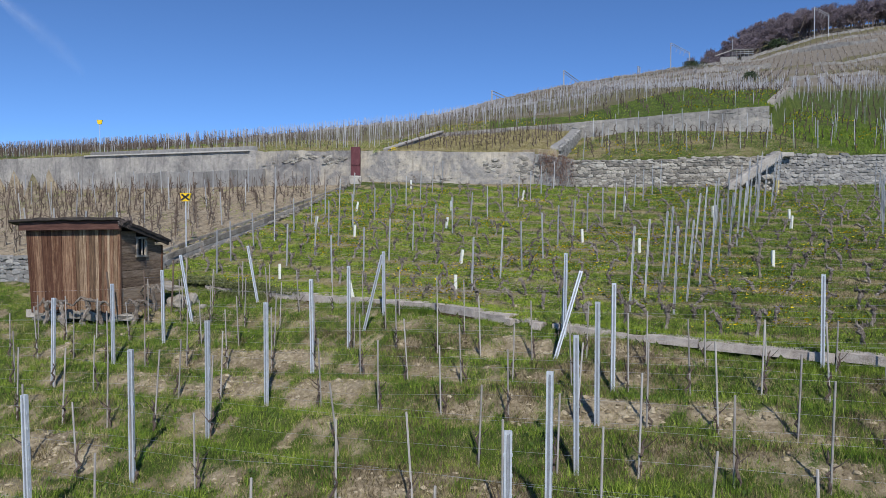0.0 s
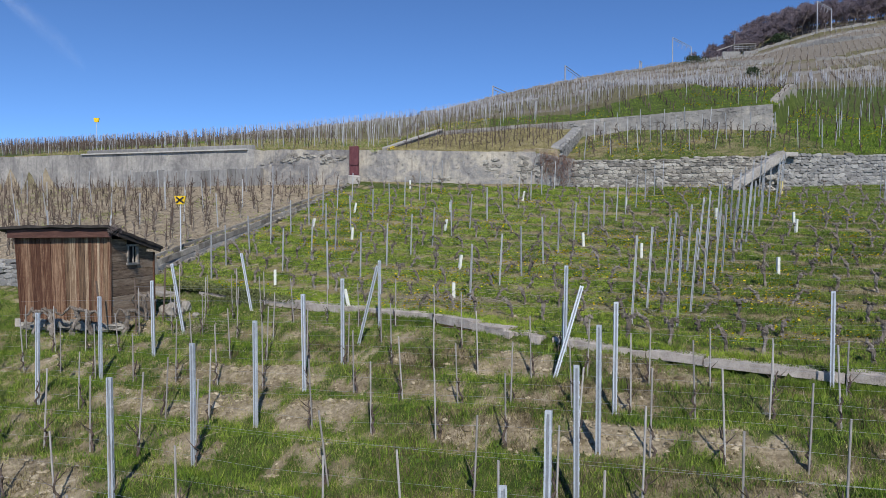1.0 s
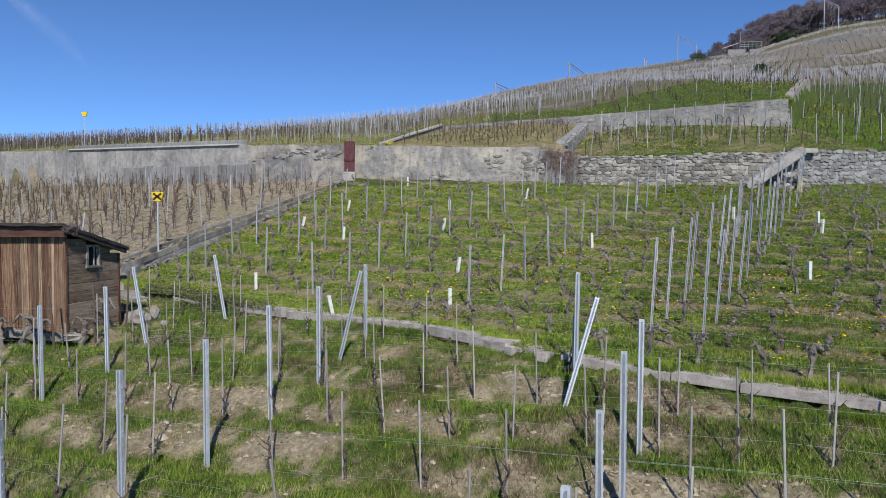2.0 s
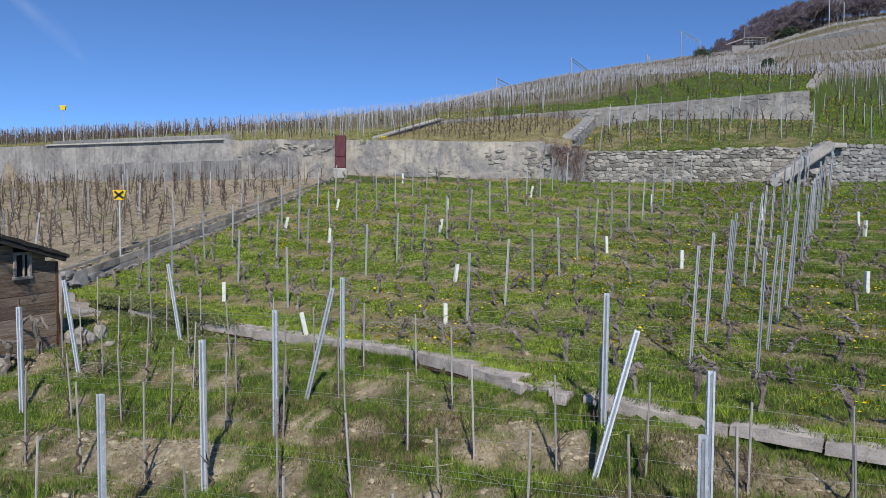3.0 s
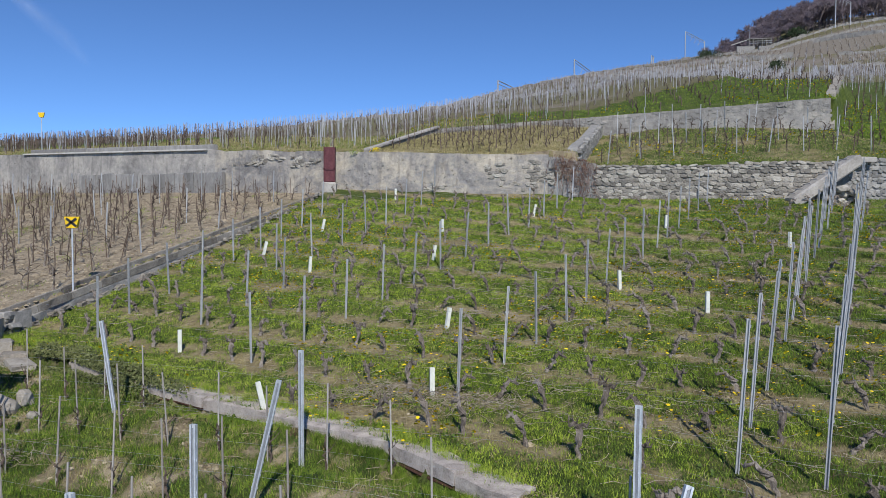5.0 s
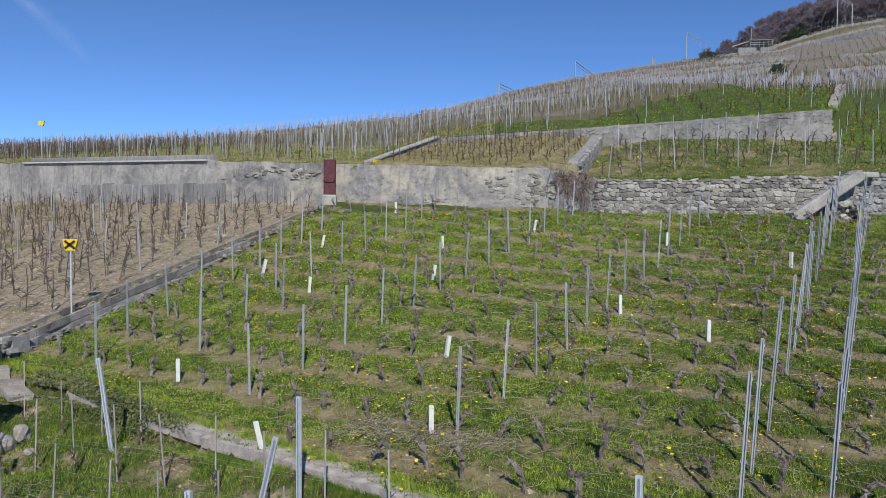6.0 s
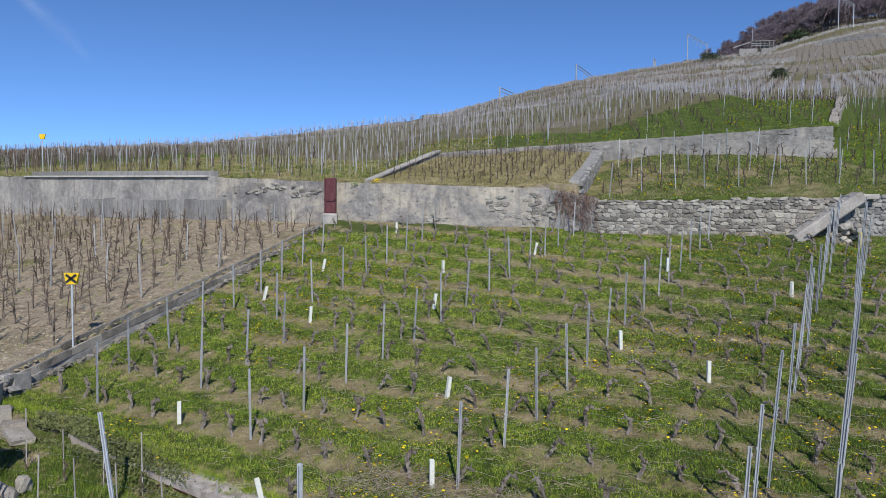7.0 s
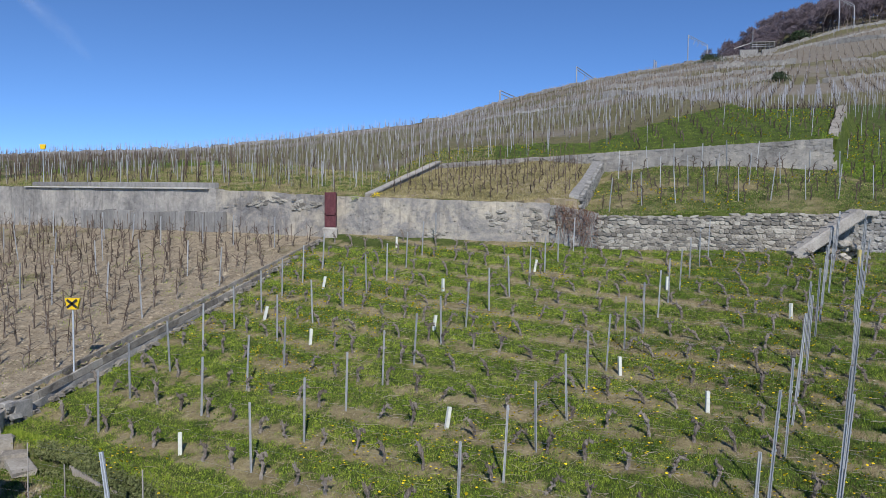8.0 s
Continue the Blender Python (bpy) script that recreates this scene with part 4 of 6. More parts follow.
    # rough stone footing
    for a, b, along_x in ((x0 - 0.1, x1 + 0.1, True), (y0, y1 - 0.1, False)):
        p = a
        while p < b:
            w = rng.uniform(0.2, 0.45)
            g = Geo()
            h = rng.uniform(0.12, 0.22)
            c = (p + w / 2, y0 + 0.08, 2.60) if along_x else (x1 - 0.08, p + w / 2, 2.60)
            g.box(c, (w * 0.96, 0.22, h) if along_x else (0.22, w * 0.96, h), None, 0.035)
            put("footing_stone", g, M_KERB)
            p += w
    return shed


build_shed()


# ---- posts, stakes and wires ----
def channel_mesh(name, h, w, d, mat):
    """A rolled steel post: a channel open to one side, with lips."""
    t = 0.006
    outline = [(-w / 2, -d / 2), (-w / 2 + w * 0.28, -d / 2), (-w / 2 + w * 0.28, -d / 2 + t), (-w / 2 + t, -d / 2 + t), (-w / 2 + t, d / 2 - t), (w / 2 - t, d / 2 - t), (w / 2 - t, -d / 2 + t), (w / 2 - w * 0.28, -d / 2 + t), (w / 2 - w * 0.28, -d / 2), (w / 2, -d / 2), (w / 2, d / 2), (-w / 2, d / 2)]
    n = len(outline)
    g = Geo()
    g.add([(x, y, z) for z in (-0.3, h) for x, y in outline], [(i, (i + 1) % n, n + (i + 1) % n, n + i) for i in range(n)] + [tuple(range(n, 2 * n))])
    return g.mesh(name, mat)


def steel_post(h=1.66, w=0.062):
    post = tagged(new("steel_post", channel_mesh("steel_post", h, w, 0.045, M_STEEL)), "galvanised steel trellis post with punched slots in the vineyard", "trellis post", "steel trellis posts")
    g = Geo()
    z = 0.35
    while z < h - 0.05:
        g.box((0, 0.0235, z), (0.018, 0.003, 0.05))
        g.box((-w / 2 - 0.002, 0.0, z), (0.008, 0.012, 0.025))
        g.box((w / 2 + 0.002, 0.0, z), (0.008, 0.012, 0.025))
        z += 0.16
    tagged(part("hook_strip", g, M_STEEL, post), kind="stuff")
    # darker strip in the channel's mouth, its colour standing in for shade inside
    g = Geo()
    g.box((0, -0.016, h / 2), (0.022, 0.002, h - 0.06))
    part("channel_slot", g, M_SLOT_SHADE, post, "strip coloured as the shade inside the open channel")
    return post


def low_xy(row, along):
    """A place in the lower plot: row 0 is the topmost, along is metres past the first post column."""
    n = LOW_0 - row * LOW_STEP
    t = -1.603 * LOW_T[0] + 14.459 * LOW_T[1] + along
    return n * LOW_N[0] + t * LOW_T[0], n * LOW_N[1] + t * LOW_T[1]


def main_xy(row, t):
    n = MAIN_0 + row * MAIN_STEP
    return n * MAIN_N[0] + t * MAIN_T[0], n * MAIN_N[1] + t * MAIN_T[1]


first_post = steel_post()
first_post.matrix_basis = pose(-1.63, 14.48, ground_z(-1.63, 14.48), 0, 0, -12)
for row in range(0, 8):
    for col, along in ((-1, -4.6), (0, 0.0), (1, 5.28 - 0.03 * row)):
        if (row, col) in ((0, 0), (0, 1)):
            continue
        x, y = low_xy(row, along)
        if y > y_ledge(x) - 0.3 or y < 2.5 or (x < -7.9 and y > 17.9):
            continue
        copy_thing(first_post, pose(x, y, ground_z(x, y) + rng.normal(0, 0.02), rng.normal(0, 0.9), rng.normal(0, 0.9), -12 + rng.normal(0, 8)))


def between(foot, head, h):
    d = (Vector(head) - Vector(foot)).normalized()
    q = Vector((0, 0, 1)).rotation_difference(d).to_matrix().to_4x4()
    return Matrix.Translation(foot) @ q


# braces that lean along the ledge, and the upright end posts beside them
for foot, head in (((-1.48, 15.75, 2.65), (-1.08, 15.6, 4.25)), ((2.18, 12.81, 2.5), (2.68, 13.06, 4.08)), ((-4.71, 19.2, 2.75), (-5.06, 19.45, 4.36)), ((-5.87, 17.55, 2.55), (-6.2, 17.7, 4.2))):
    ob = copy_thing(first_post, between(foot, head, 1.66))
    tagged(ob, "galvanised steel post leaning as a row's end brace")
for x, y in ((2.58, 14.5), (-1.22, 17.6), (6.45, 12.4)):
    z = ground_z(x, y - 0.6)
    copy_thing(first_post, pose(x, y - 0.25, z - 0.05, rng.normal(0, 1), rng.normal(0, 1), -30))

main_post = tagged(new("vineyard_post", channel_mesh("vineyard_post", 1.42, 0.040, 0.032, M_STEEL_DULL)), "slender galvanised vineyard post among old vines", "trellis post", "posts among the old vines")
tagged(part("hook_strip", Geo().box((-0.027, 0, 0.6), (0.008, 0.012, 0.03)).box((0.027, 0, 0.6), (0.008, 0.012, 0.03)).box((-0.027, 0, 0.95), (0.008, 0.012, 0.03)).box((0.027, 0, 0.95), (0.008, 0.012, 0.03)).box((0.027, 0, 1.35), (0.008, 0.012, 0.03)), M_STEEL_DULL, main_post), kind="stuff")


def in_main(x, y, edge=0.35):
    return y > y_ledge(x) + edge + 0.2 and x > x_kerb(y) + 0.7 and y < y_wall(x) - 0.5 and -9.5 < x


# columns of posts: metres along the row, drift from row to row, first and last row, height factor
main_columns = ((-12.8, 0.045, 0, 14, 1.0), (-8.1, 0.075, 0, 14, 1.04), (-3.66, 0.07, -1, 14, 1.36), (-2.68, 0.065, -1, 14, 1.36), (1.6, 0.05, -2, 14, 1.04), (6.2, 0.0, -3, 14, 1.0), (-15.9, 0.03, 1, 3, 1.0), (-17.9, 0.12, 4, 6, 1.0), (-16.3, -0.14, 7, 13, 1.0), (-17.45, 0.0, -1, 0, 1.0), (-18.0, -0.32, 1, 8, 1.0), (-13.7, 0.0, -1, -1, 1.05))
placed = False
for t0, drift, row_a, row_b, tall in main_columns:
    for row in range(row_a, row_b + 1):
        x, y = main_xy(row + rng.normal(0, 0.03) + (0.25 if tall > 1.3 and row < 2 else 0), t0 + drift * row + rng.normal(0, 0.05))
        if not in_main(x, y):
            continue
        lean = rng.normal(3.4, 0.7) if tall > 1.3 else rng.normal(1.0, 1.3)
        m = pose(x, y, ground_z(x, y), rng.normal(0, 1.2), lean, -25 + rng.normal(0, 12))
        if not placed:
            main_post.matrix_basis, placed = m, True
        else:
            copy_thing(main_post, m @ Matrix.Diagonal((1.15 if tall > 1.3 else 1, 1, tall, 1)))

# thin planting stakes with a young vine tied to each, in the lower plot
stake_kinds = []
for k in range(5):
    g = Geo()
    h = 0.95 + 0.06 * k
    g.tube([(0, 0, -0.2), (0.006 * (k - 2), 0, h * 0.5), (0.01 * (k - 2), 0.004, h)], 0.0125, 6)
    s = new("planting_stake", g.mesh("planting_stake", M_STAKE_PALE))
    tagged(s, "thin pale planting stake with a tied young vine", "stake", "planting stakes in the lower plot")
    g = Geo()
    p = [(0.03, 0.0, -0.05)]
    for j in range(7):
        p.append((0.03 + rng.normal(0, 0.022), rng.normal(0, 0.02), 0.06 * (j + 1) + 0.03))
    g.tube(p, [0.02, 0.019, 0.018, 0.016, 0.015, 0.014, 0.012, 0.009], 6, 0.25)
    for j in range(2):
        a = rng.uniform(0, 6.28)
        q = Vector(p[4 + j])
        g.tube([q, q + Vector((0.07 * math.cos(a), 0.07 * math.sin(a), 0.06)), q + Vector((0.16 * math.cos(a), 0.16 * math.sin(a), 0.16))], [0.008, 0.006, 0.003], 5)
    part("young_vine", g, M_BARK_DARK, s, "dark gnarled young vine stem")
    stake_kinds.append(s)
first_used = set()
for row in range(-4, 8):
    along = -14.0
    while along < 14:
        along += 0.93 + rng.normal(0, 0.05)
        x, y = low_xy(row, along)
        if y > y_ledge(x) - 0.25 or y < 3.5 or (x < -7.7 and y > 17.6) or y > y_front(min(x, -9.7)) - 0.5 or rng.random() < 0.06:
            continue
        k = int(rng.integers(5))
        m = pose(x, y, ground_z(x, y), rng.normal(0, 2.0), rng.normal(0, 2.0), rng.uniform(0, 360))
        if k not in first_used:
            stake_kinds[k].matrix_basis = m
            first_used.add(k)
        else:
            copy_thing(stake_kinds[k], m)


def wire_run(name, points_fn, a, b, heights, label, step=2.3, radius=0.0012):
    rig = tagged(new(name), label, "wire", "trellis wires")
    for h in heights:
        pts = []
        s = a
        while s <= b + 1e-6:
            x, y = points_fn(s)
            pts.append((x, y, ground_z(x, y) + h + 0.02 * math.sin(s * 1.7 + h * 9)))
            s += step
        if len(pts) > 1:
            part("wire", Geo().tube(pts, radius, 4), M_WIRE, rig)
    return rig


for row in range(-3, 7):
    span = [s for s in np.arange(-14, 14, 0.5) if low_xy(row, s)[1] < y_ledge(low_xy(row, s)[0]) - 0.2 and not (low_xy(row, s)[0] < -7.5 and low_xy(row, s)[1] > 17.5) and low_xy(row, s)[1] > 4]
    if len(span) > 3:
        wire_run("trellis_wires", lambda s, r=row: low_xy(r, s), span[0], span[-1], (0.55, 0.85, 1.2), "thin galvanised trellis wires strung along a young vine row")
for row in range(-3, 15):
    span = [s for s in np.arange(-22, 14, 0.5) if in_main(*main_xy(row, s), 0.1)]
    if len(span) > 3:
        wire_run("trellis_wires", lambda s, r=row: main_xy(r, s), span[0], span[-1], (0.55, 0.95), "thin galvanised trellis wires strung along an old vine row")


# ---- old vines ----
def vine_kind(k):
    r = np.random.default_rng(100 + k)
    g = Geo()
    h = r.uniform(0.24, 0.36)
    lean = Vector((r.normal(0, 0.06), r.normal(0, 0.05), 0))
    p = [Vector((0, 0, -0.12))]
    for j in range(6):
        f = (j + 1) / 6
        p.append(lean * f + Vector((r.normal(0, 0.014), r.normal(0, 0.014), h * f)))
    g.tube(p, [0.046, 0.036, 0.032, 0.032, 0.037, 0.052, 0.042], 7, 0.45)
    v = new("grapevine", g.mesh("grapevine", M_BARK))
    tagged(v, "old gnarled grapevine with a pruned grey trunk in turf", "vine", "old vines")
    for side in ((-1, 1) if k % 3 == 0 else ((-1,) if k % 2 else (1,))):
        g = Geo()
        q = [p[-1] - Vector((0, 0, 0.02))]
        length = r.uniform(0.08, 0.22)
        for j in range(5):
            f = (j + 1) / 5
            q.append(p[-1] + Vector((side * length * f, r.normal(0, 0.02), 0.06 * math.sin(f * 3) + r.normal(0, 0.016))))
        g.tube(q, [0.042, 0.034, 0.028, 0.026, 0.028, 0.016], 6, 0.45)
        for j in range(int(r.integers(2, 5))):
            e = q[int(r.integers(2, 6))]
            d = Vector((r.normal(0, 0.5), r.normal(0, 0.5), 1)).normalized() * r.uniform(0.05, 0.12)
            g.tube([e, e + d * 0.5, e + d], [0.012, 0.010, 0.007], 5)
        part("arm", g, M_BARK, v)
    g = Geo()
    e = p[-1]
    d = Vector((r.choice([-1, 1]) * r.uniform(0.2, 0.45), r.normal(0, 0.08), r.uniform(-0.05, 0.15)))
    g.tube([e, e + d * 0.35 + Vector((0, 0, 0.10)), e + d * 0.7 + Vector((0, 0, 0.10)), e + d], [0.006, 0.005, 0.004, 0.003], 5)
    part("cane", g, M_BARK_DARK, v, "thin reddish-brown cane")
    return v


vine_kinds = [vine_kind(k) for k in range(8)]
GUARDS = [(0.5, 19.55, 0), (6.43, 23.42, 0), (-4.96, 22.55, 0), (0.68, 23.2, 9), (5.02, 25.7, -2), (-3.47, 28.6, 4), (0.16, 29.4, 9), (-4.09, 33.7, 12), (0.36, 33.0, 0), (-1.78, 38.3, 0), (8.13, 32.5, 2), (3.8, 35.0, 12), (10.97, 29.4, 0), (-5.46, 30.8, 14), (-2.17, 18.95, -12), (9.3, 20.3, 0), (12.6, 26.2, 4), (13.2, 27.6, -3)]
ROW_DIR = math.degrees(math.atan2(MAIN_T[1], MAIN_T[0]))
vine_spots = []
for row in range(-4, 16):
    t = -23.0
    while t < 14:
        t += 0.82 + rng.normal(0, 0.04)
        x, y = main_xy(row, t)
        x, y = x + rng.normal(0, 0.05), y + rng.normal(0, 0.06)
        clear = min((x - p[0]) ** 2 + (y - p[1]) ** 2 for p in GUARDS) > 0.12
        if in_main(x, y, 0.25) and rng.random() > 0.07 and x < 24 and clear:
            vine_spots.append((x, y))
vine_spots.sort(key=lambda p: p[1] + 0.35 * abs(p[0]))
for i, (x, y) in enumerate(vine_spots[:300]):
    m = pose(x, y, ground_z(x, y), rng.normal(0, 5), rng.normal(0, 5), ROW_DIR + rng.normal(0, 18)) @ Matrix.Diagonal((1, 1, rng.uniform(0.85, 1.2), 1))
    if i < 8:
        vine_kinds[i].matrix_basis = m
    else:
        copy_thing(vine_kinds[int(rng.integers(8))], m)
rest = Geo()
for x, y in vine_spots[300:]:
    m = pose(x, y, ground_z(x, y), rng.normal(0, 6), rng.normal(0, 6), ROW_DIR + rng.normal(0, 18)) @ Matrix.Diagonal((1, 1, rng.uniform(0.85, 1.2), 1))
    src = vine_kinds[int(rng.integers(8))]
    for o in (src, *src.children):
        rest.add([m @ v.co for v in o.data.vertices], [tuple(p.vertices) for p in o.data.polygons])
thing("far_grapevines", rest, M_BARK, "old gnarled grapevines farther up the green plot", "vines", kind="stuff")

# ---- white guard tubes round replanted vines ----
guard = Geo()
for sx, sy, wx, wy in ((0, -0.038, 0.076, 0.004), (0, 0.038, 0.076, 0.004), (-0.038, 0, 0.004, 0.076), (0.038, 0, 0.004, 0.076)):
    guard.box((sx, sy, 0.24), (wx, wy, 0.52))
first_guard = thing("vine_guard", guard, M_TUBE, "white square plastic guard tube round a young vine", "vine guard", "white guard tubes")
for i, (x, y, lean) in enumerate(GUARDS):
    m = pose(x, y, ground_z(x, y) - 0.03, 0, lean, rng.uniform(0, 40))
    if i:
        copy_thing(first_guard, m)
    else:
        first_guard.matrix_basis = m


# ---- gas line marker signs ----
def marker_sign(x, y, top, lean, crossed):
    z = ground_z(x, y)
    s = thing("marker_post", Geo().tube([(0, 0, -0.2), (0, 0, top - z)], 0.022, 8), M_STEEL, "grey marker post with a yellow warning hood", "marker post", "yellow marker posts", at=pose(x, y, z, 0, lean, 0))
    w = 0.205
    h = top - z
    g = Geo()
    g.add([(-w, -0.03, h + 0.13), (w, -0.03, h + 0.13), (0.13, -0.05, h - 0.17), (-0.13, -0.05, h - 0.17), (-w, 0.03, h + 0.13), (w, 0.03, h + 0.13), (0.13, 0.05, h - 0.17), (-0.13, 0.05, h - 0.17)], [(3, 2, 1, 0), (4, 5, 6, 7), (0, 1, 5, 4), (1, 2, 6, 5), (2, 3, 7, 6), (3, 0, 4, 7)])
    hood = part("hood", g, M_YELLOW, s, "yellow sheet hood")
    if crossed:
        for sgn in (-1, 1):
            g = Geo()
            g.box((0, -0.048, h - 0.02), (0.34, 0.012, 0.065), Matrix.Rotation(sgn * 0.66, 3, "Y"))
            part("cross_bar", g, M_BLACK, hood)


marker_sign(-9.3, 26.3, 6.0, 0, True)
marker_sign(-24.9, 51.3, 12.55, 0, False)


# ---- mass plantings ----
def limb_arrays(P, R, sides=4):
    """Tubes along many polylines at once: P (n, k, 3), R (n, k)."""
    n, k, _ = P.shape
    d = np.gradient(P, axis=1)
    d /= np.linalg.norm(d, axis=2)[..., None] + 1e-9
    ref = np.where(np.abs(d[..., 2:3]) > 0.8, np.array([0.6, 0.8, 0.0]), np.array([0.0, 0.0, 1.0]))
    u = np.cross(d, ref)
    u /= np.linalg.norm(u, axis=2)[..., None] + 1e-9
    w = np.cross(u, d)
    a = np.arange(sides) * 2 * math.pi / sides
    ring = P[:, :, None] + R[:, :, None, None] * (np.cos(a)[:, None] * u[:, :, None] + np.sin(a)[:, None] * w[:, :, None])
    verts = ring.reshape(-1, 3)
    base = (np.arange(n)[:, None, None] * k + np.arange(k - 1)[None, :, None]) * sides
    i, j = np.arange(sides)[None, None], (np.arange(sides)[None, None] + 1) % sides
    quads = np.stack([base + i, base + j, base + j + sides, base + i + sides], -1).reshape(-1, 4)
    if sides == 4:
        top = (np.arange(n) * k + k - 1)[:, None] * sides + np.arange(4)[None]
        quads = np.concatenate([quads, top])
    return verts, quads


def joined(pieces):
    vs, fs, n = [], [], 0
    for v, f in pieces:
        vs.append(v), fs.append(f + n)
        n += len(v)
    return np.concatenate(vs), np.concatenate(fs)


def scatter_rows(x_range, y_range, angle, row_gap, gap, keep, jitter=0.08):
    """Places on even rows inside a stretch of the plan, where keep(x, y) holds."""
    cx, cy = sum(x_range) / 2, sum(y_range) / 2
    half = math.hypot(x_range[1] - x_range[0], y_range[1] - y_range[0]) / 2
    s, t = np.meshgrid(np.arange(-half, half, gap), np.arange(-half, half, row_gap))
    s, t = s.ravel() + rng.normal(0, jitter, s.size), t.ravel() + rng.normal(0, jitter * 0.5, t.size)
    c, sn = math.cos(radians(angle)), math.sin(radians(angle))
    x, y = cx + s * c - t * sn, cy + s * sn + t * c
    ok = (x > x_range[0]) & (x < x_range[1]) & (y > y_range[0]) & (y < y_range[1])
    x, y = x[ok], y[ok]
    ok = keep(x, y)
    return x[ok], y[ok]


def stick_arrays(x, y, h, r, lean=0.05, sink=0.15):
    n = len(x)
    z = height(x, y)
    hh = h * rng.uniform(0.85, 1.12, n)
    dx, dy = rng.normal(0, lean, n) * hh, rng.normal(0, lean, n) * hh
    P = np.stack([np.stack([x, y, z - sink], -1), np.stack([x + dx, y + dy, z + hh], -1)], 1)
    return limb_arrays(P, np.full((n, 2), r))


def bush_vine_arrays(x, y, h, spread, r=0.03, canes=3, cane_len=0.5):
    """Rough pruned vines: a crooked stem that forks, with thin canes."""
    n = len(x)
    z = height(x, y)
    k = 5
    f = np.linspace(0, 1, k)
    hh = h * rng.uniform(0.75, 1.2, n)
    P = np.stack([x[:, None] + rng.normal(0, 0.035, (n, k)), y[:, None] + rng.normal(0, 0.035, (n, k)), z[:, None] - 0.08 + (hh[:, None] + 0.08) * f], -1)
    R = r * rng.uniform(0.8, 1.3, (n, 1)) * np.linspace(1.2, 0.9, k)[None]
    out = [limb_arrays(P, R)]
    for c in range(canes):
        a = rng.uniform(0, 2 * math.pi, n)
        L = cane_len * rng.uniform(0.4, 1.2, n)
        g = np.linspace(0, 1, 4)
        rise = rng.uniform(0.2, 1.0, n)
        start = P[np.arange(n), rng.integers(2, k, n)]
        Q = np.stack([start[:, 0:1] + spread * np.cos(a)[:, None] * L[:, None] * g + rng.normal(0, 0.02, (n, 4)) * g,
                      start[:, 1:2] + spread * np.sin(a)[:, None] * L[:, None] * g + rng.normal(0, 0.02, (n, 4)) * g,
                      start[:, 2:3] + rise[:, None] * L[:, None] * g ** 0.8], -1)
        out.append(limb_arrays(Q, 0.42 * r * rng.uniform(0.7, 1.3, (n, 1)) * np.linspace(1.3, 0.5, 4)[None]))
    return joined(out)


# the bare plot: stakes with vines; the nearest are things of their own
def left_keep(x, y):
    return (x < x_kerb(y) - 0.5) & (y > y_front(np.minimum(x, -9.7)) + 0.5) & (y < y_wall(x) - 0.5)


bx, by = scatter_rows((-40, -5), (24, 62), 62, 1.12, 1.0, left_keep, 0.14)
near_plot = (by < 35.5) & (bx > -19)
kinds = []
for k in range(6):
    r = np.random.default_rng(300 + k)
    h = r.uniform(0.75, 1.3)
    s = new("wooden_stake", Geo().tube([(0, 0, -0.2), (r.normal(0, 0.02), r.normal(0, 0.02), h * 0.6), (r.normal(0, 0.04), r.normal(0, 0.04), h)], 0.014, 5).mesh("wooden_stake", M_STAKE_BROWN))
    tagged(s, "dark brown vine stake with a pruned vine on bare soil", "stake", "stakes on the bare plot")
    g = Geo()
    p = [Vector((0.05, 0.02, -0.1))]
    for j in range(5):
        p.append(Vector((0.05 + r.normal(0, 0.04), 0.02 + r.normal(0, 0.04), 0.12 * (j + 1))))
    g.tube(p, [0.032, 0.026, 0.022, 0.021, 0.024, 0.02], 6, 0.25)
    part("vine_trunk", g, M_BARK, s)
    for j in range(5):
        g = Geo()
        a = r.uniform(0, 6.28)
        e = p[3 + j % 3]
        g.tube([e, e + Vector((0.17 * math.cos(a), 0.17 * math.sin(a), 0.10)), e + Vector((0.34 * math.cos(a), 0.34 * math.sin(a), 0.25 * r.random()))], [0.011, 0.008, 0.005], 5)
        part("cane", g, M_BARK_DARK, s)
    kinds.append(s)
used = set()
for x, y in zip(bx[near_plot], by[near_plot]):
    k = int(rng.integers(6))
    m = pose(x, y, ground_z(x, y), rng.normal(0, 5), rng.normal(2, 5), rng.uniform(0, 360))
    if k in used:
        copy_thing(kinds[k], m)
    else:
        kinds[k].matrix_basis = m
        used.add(k)
fx, fy = bx[~near_plot], by[~near_plot]
bulk("far_stakes", *stick_arrays(fx, fy, 1.0, 0.0155, 0.07), M_STAKE_BROWN, "dark vine stakes crowding the bare plot", "stakes")
bulk("far_pruned_vines", *bush_vine_arrays(fx + 0.06, fy, 0.55, 1.0, 0.022, 4, 0.38), M_BARK_DARK, "pruned vines with dark canes on bare soil", "vines")
# taller steel posts standing about the bare plot
px, py = scatter_rows((-34, -6), (25, 52), 62, 2.24, 4.3, left_keep, 0.4)
for x, y in zip(px, py):
    copy_thing(main_post, pose(x, y, ground_z(x, y), rng.normal(0, 3), rng.normal(0, 3), rng.uniform(0, 90)))

# the slope above the left wall: close rows of tall stakes and dark vines
def slope_keep(x, y):
    return (zone(x, y) == 3) & (x < 1.5) & (y > y_wall(x) + 0.9)


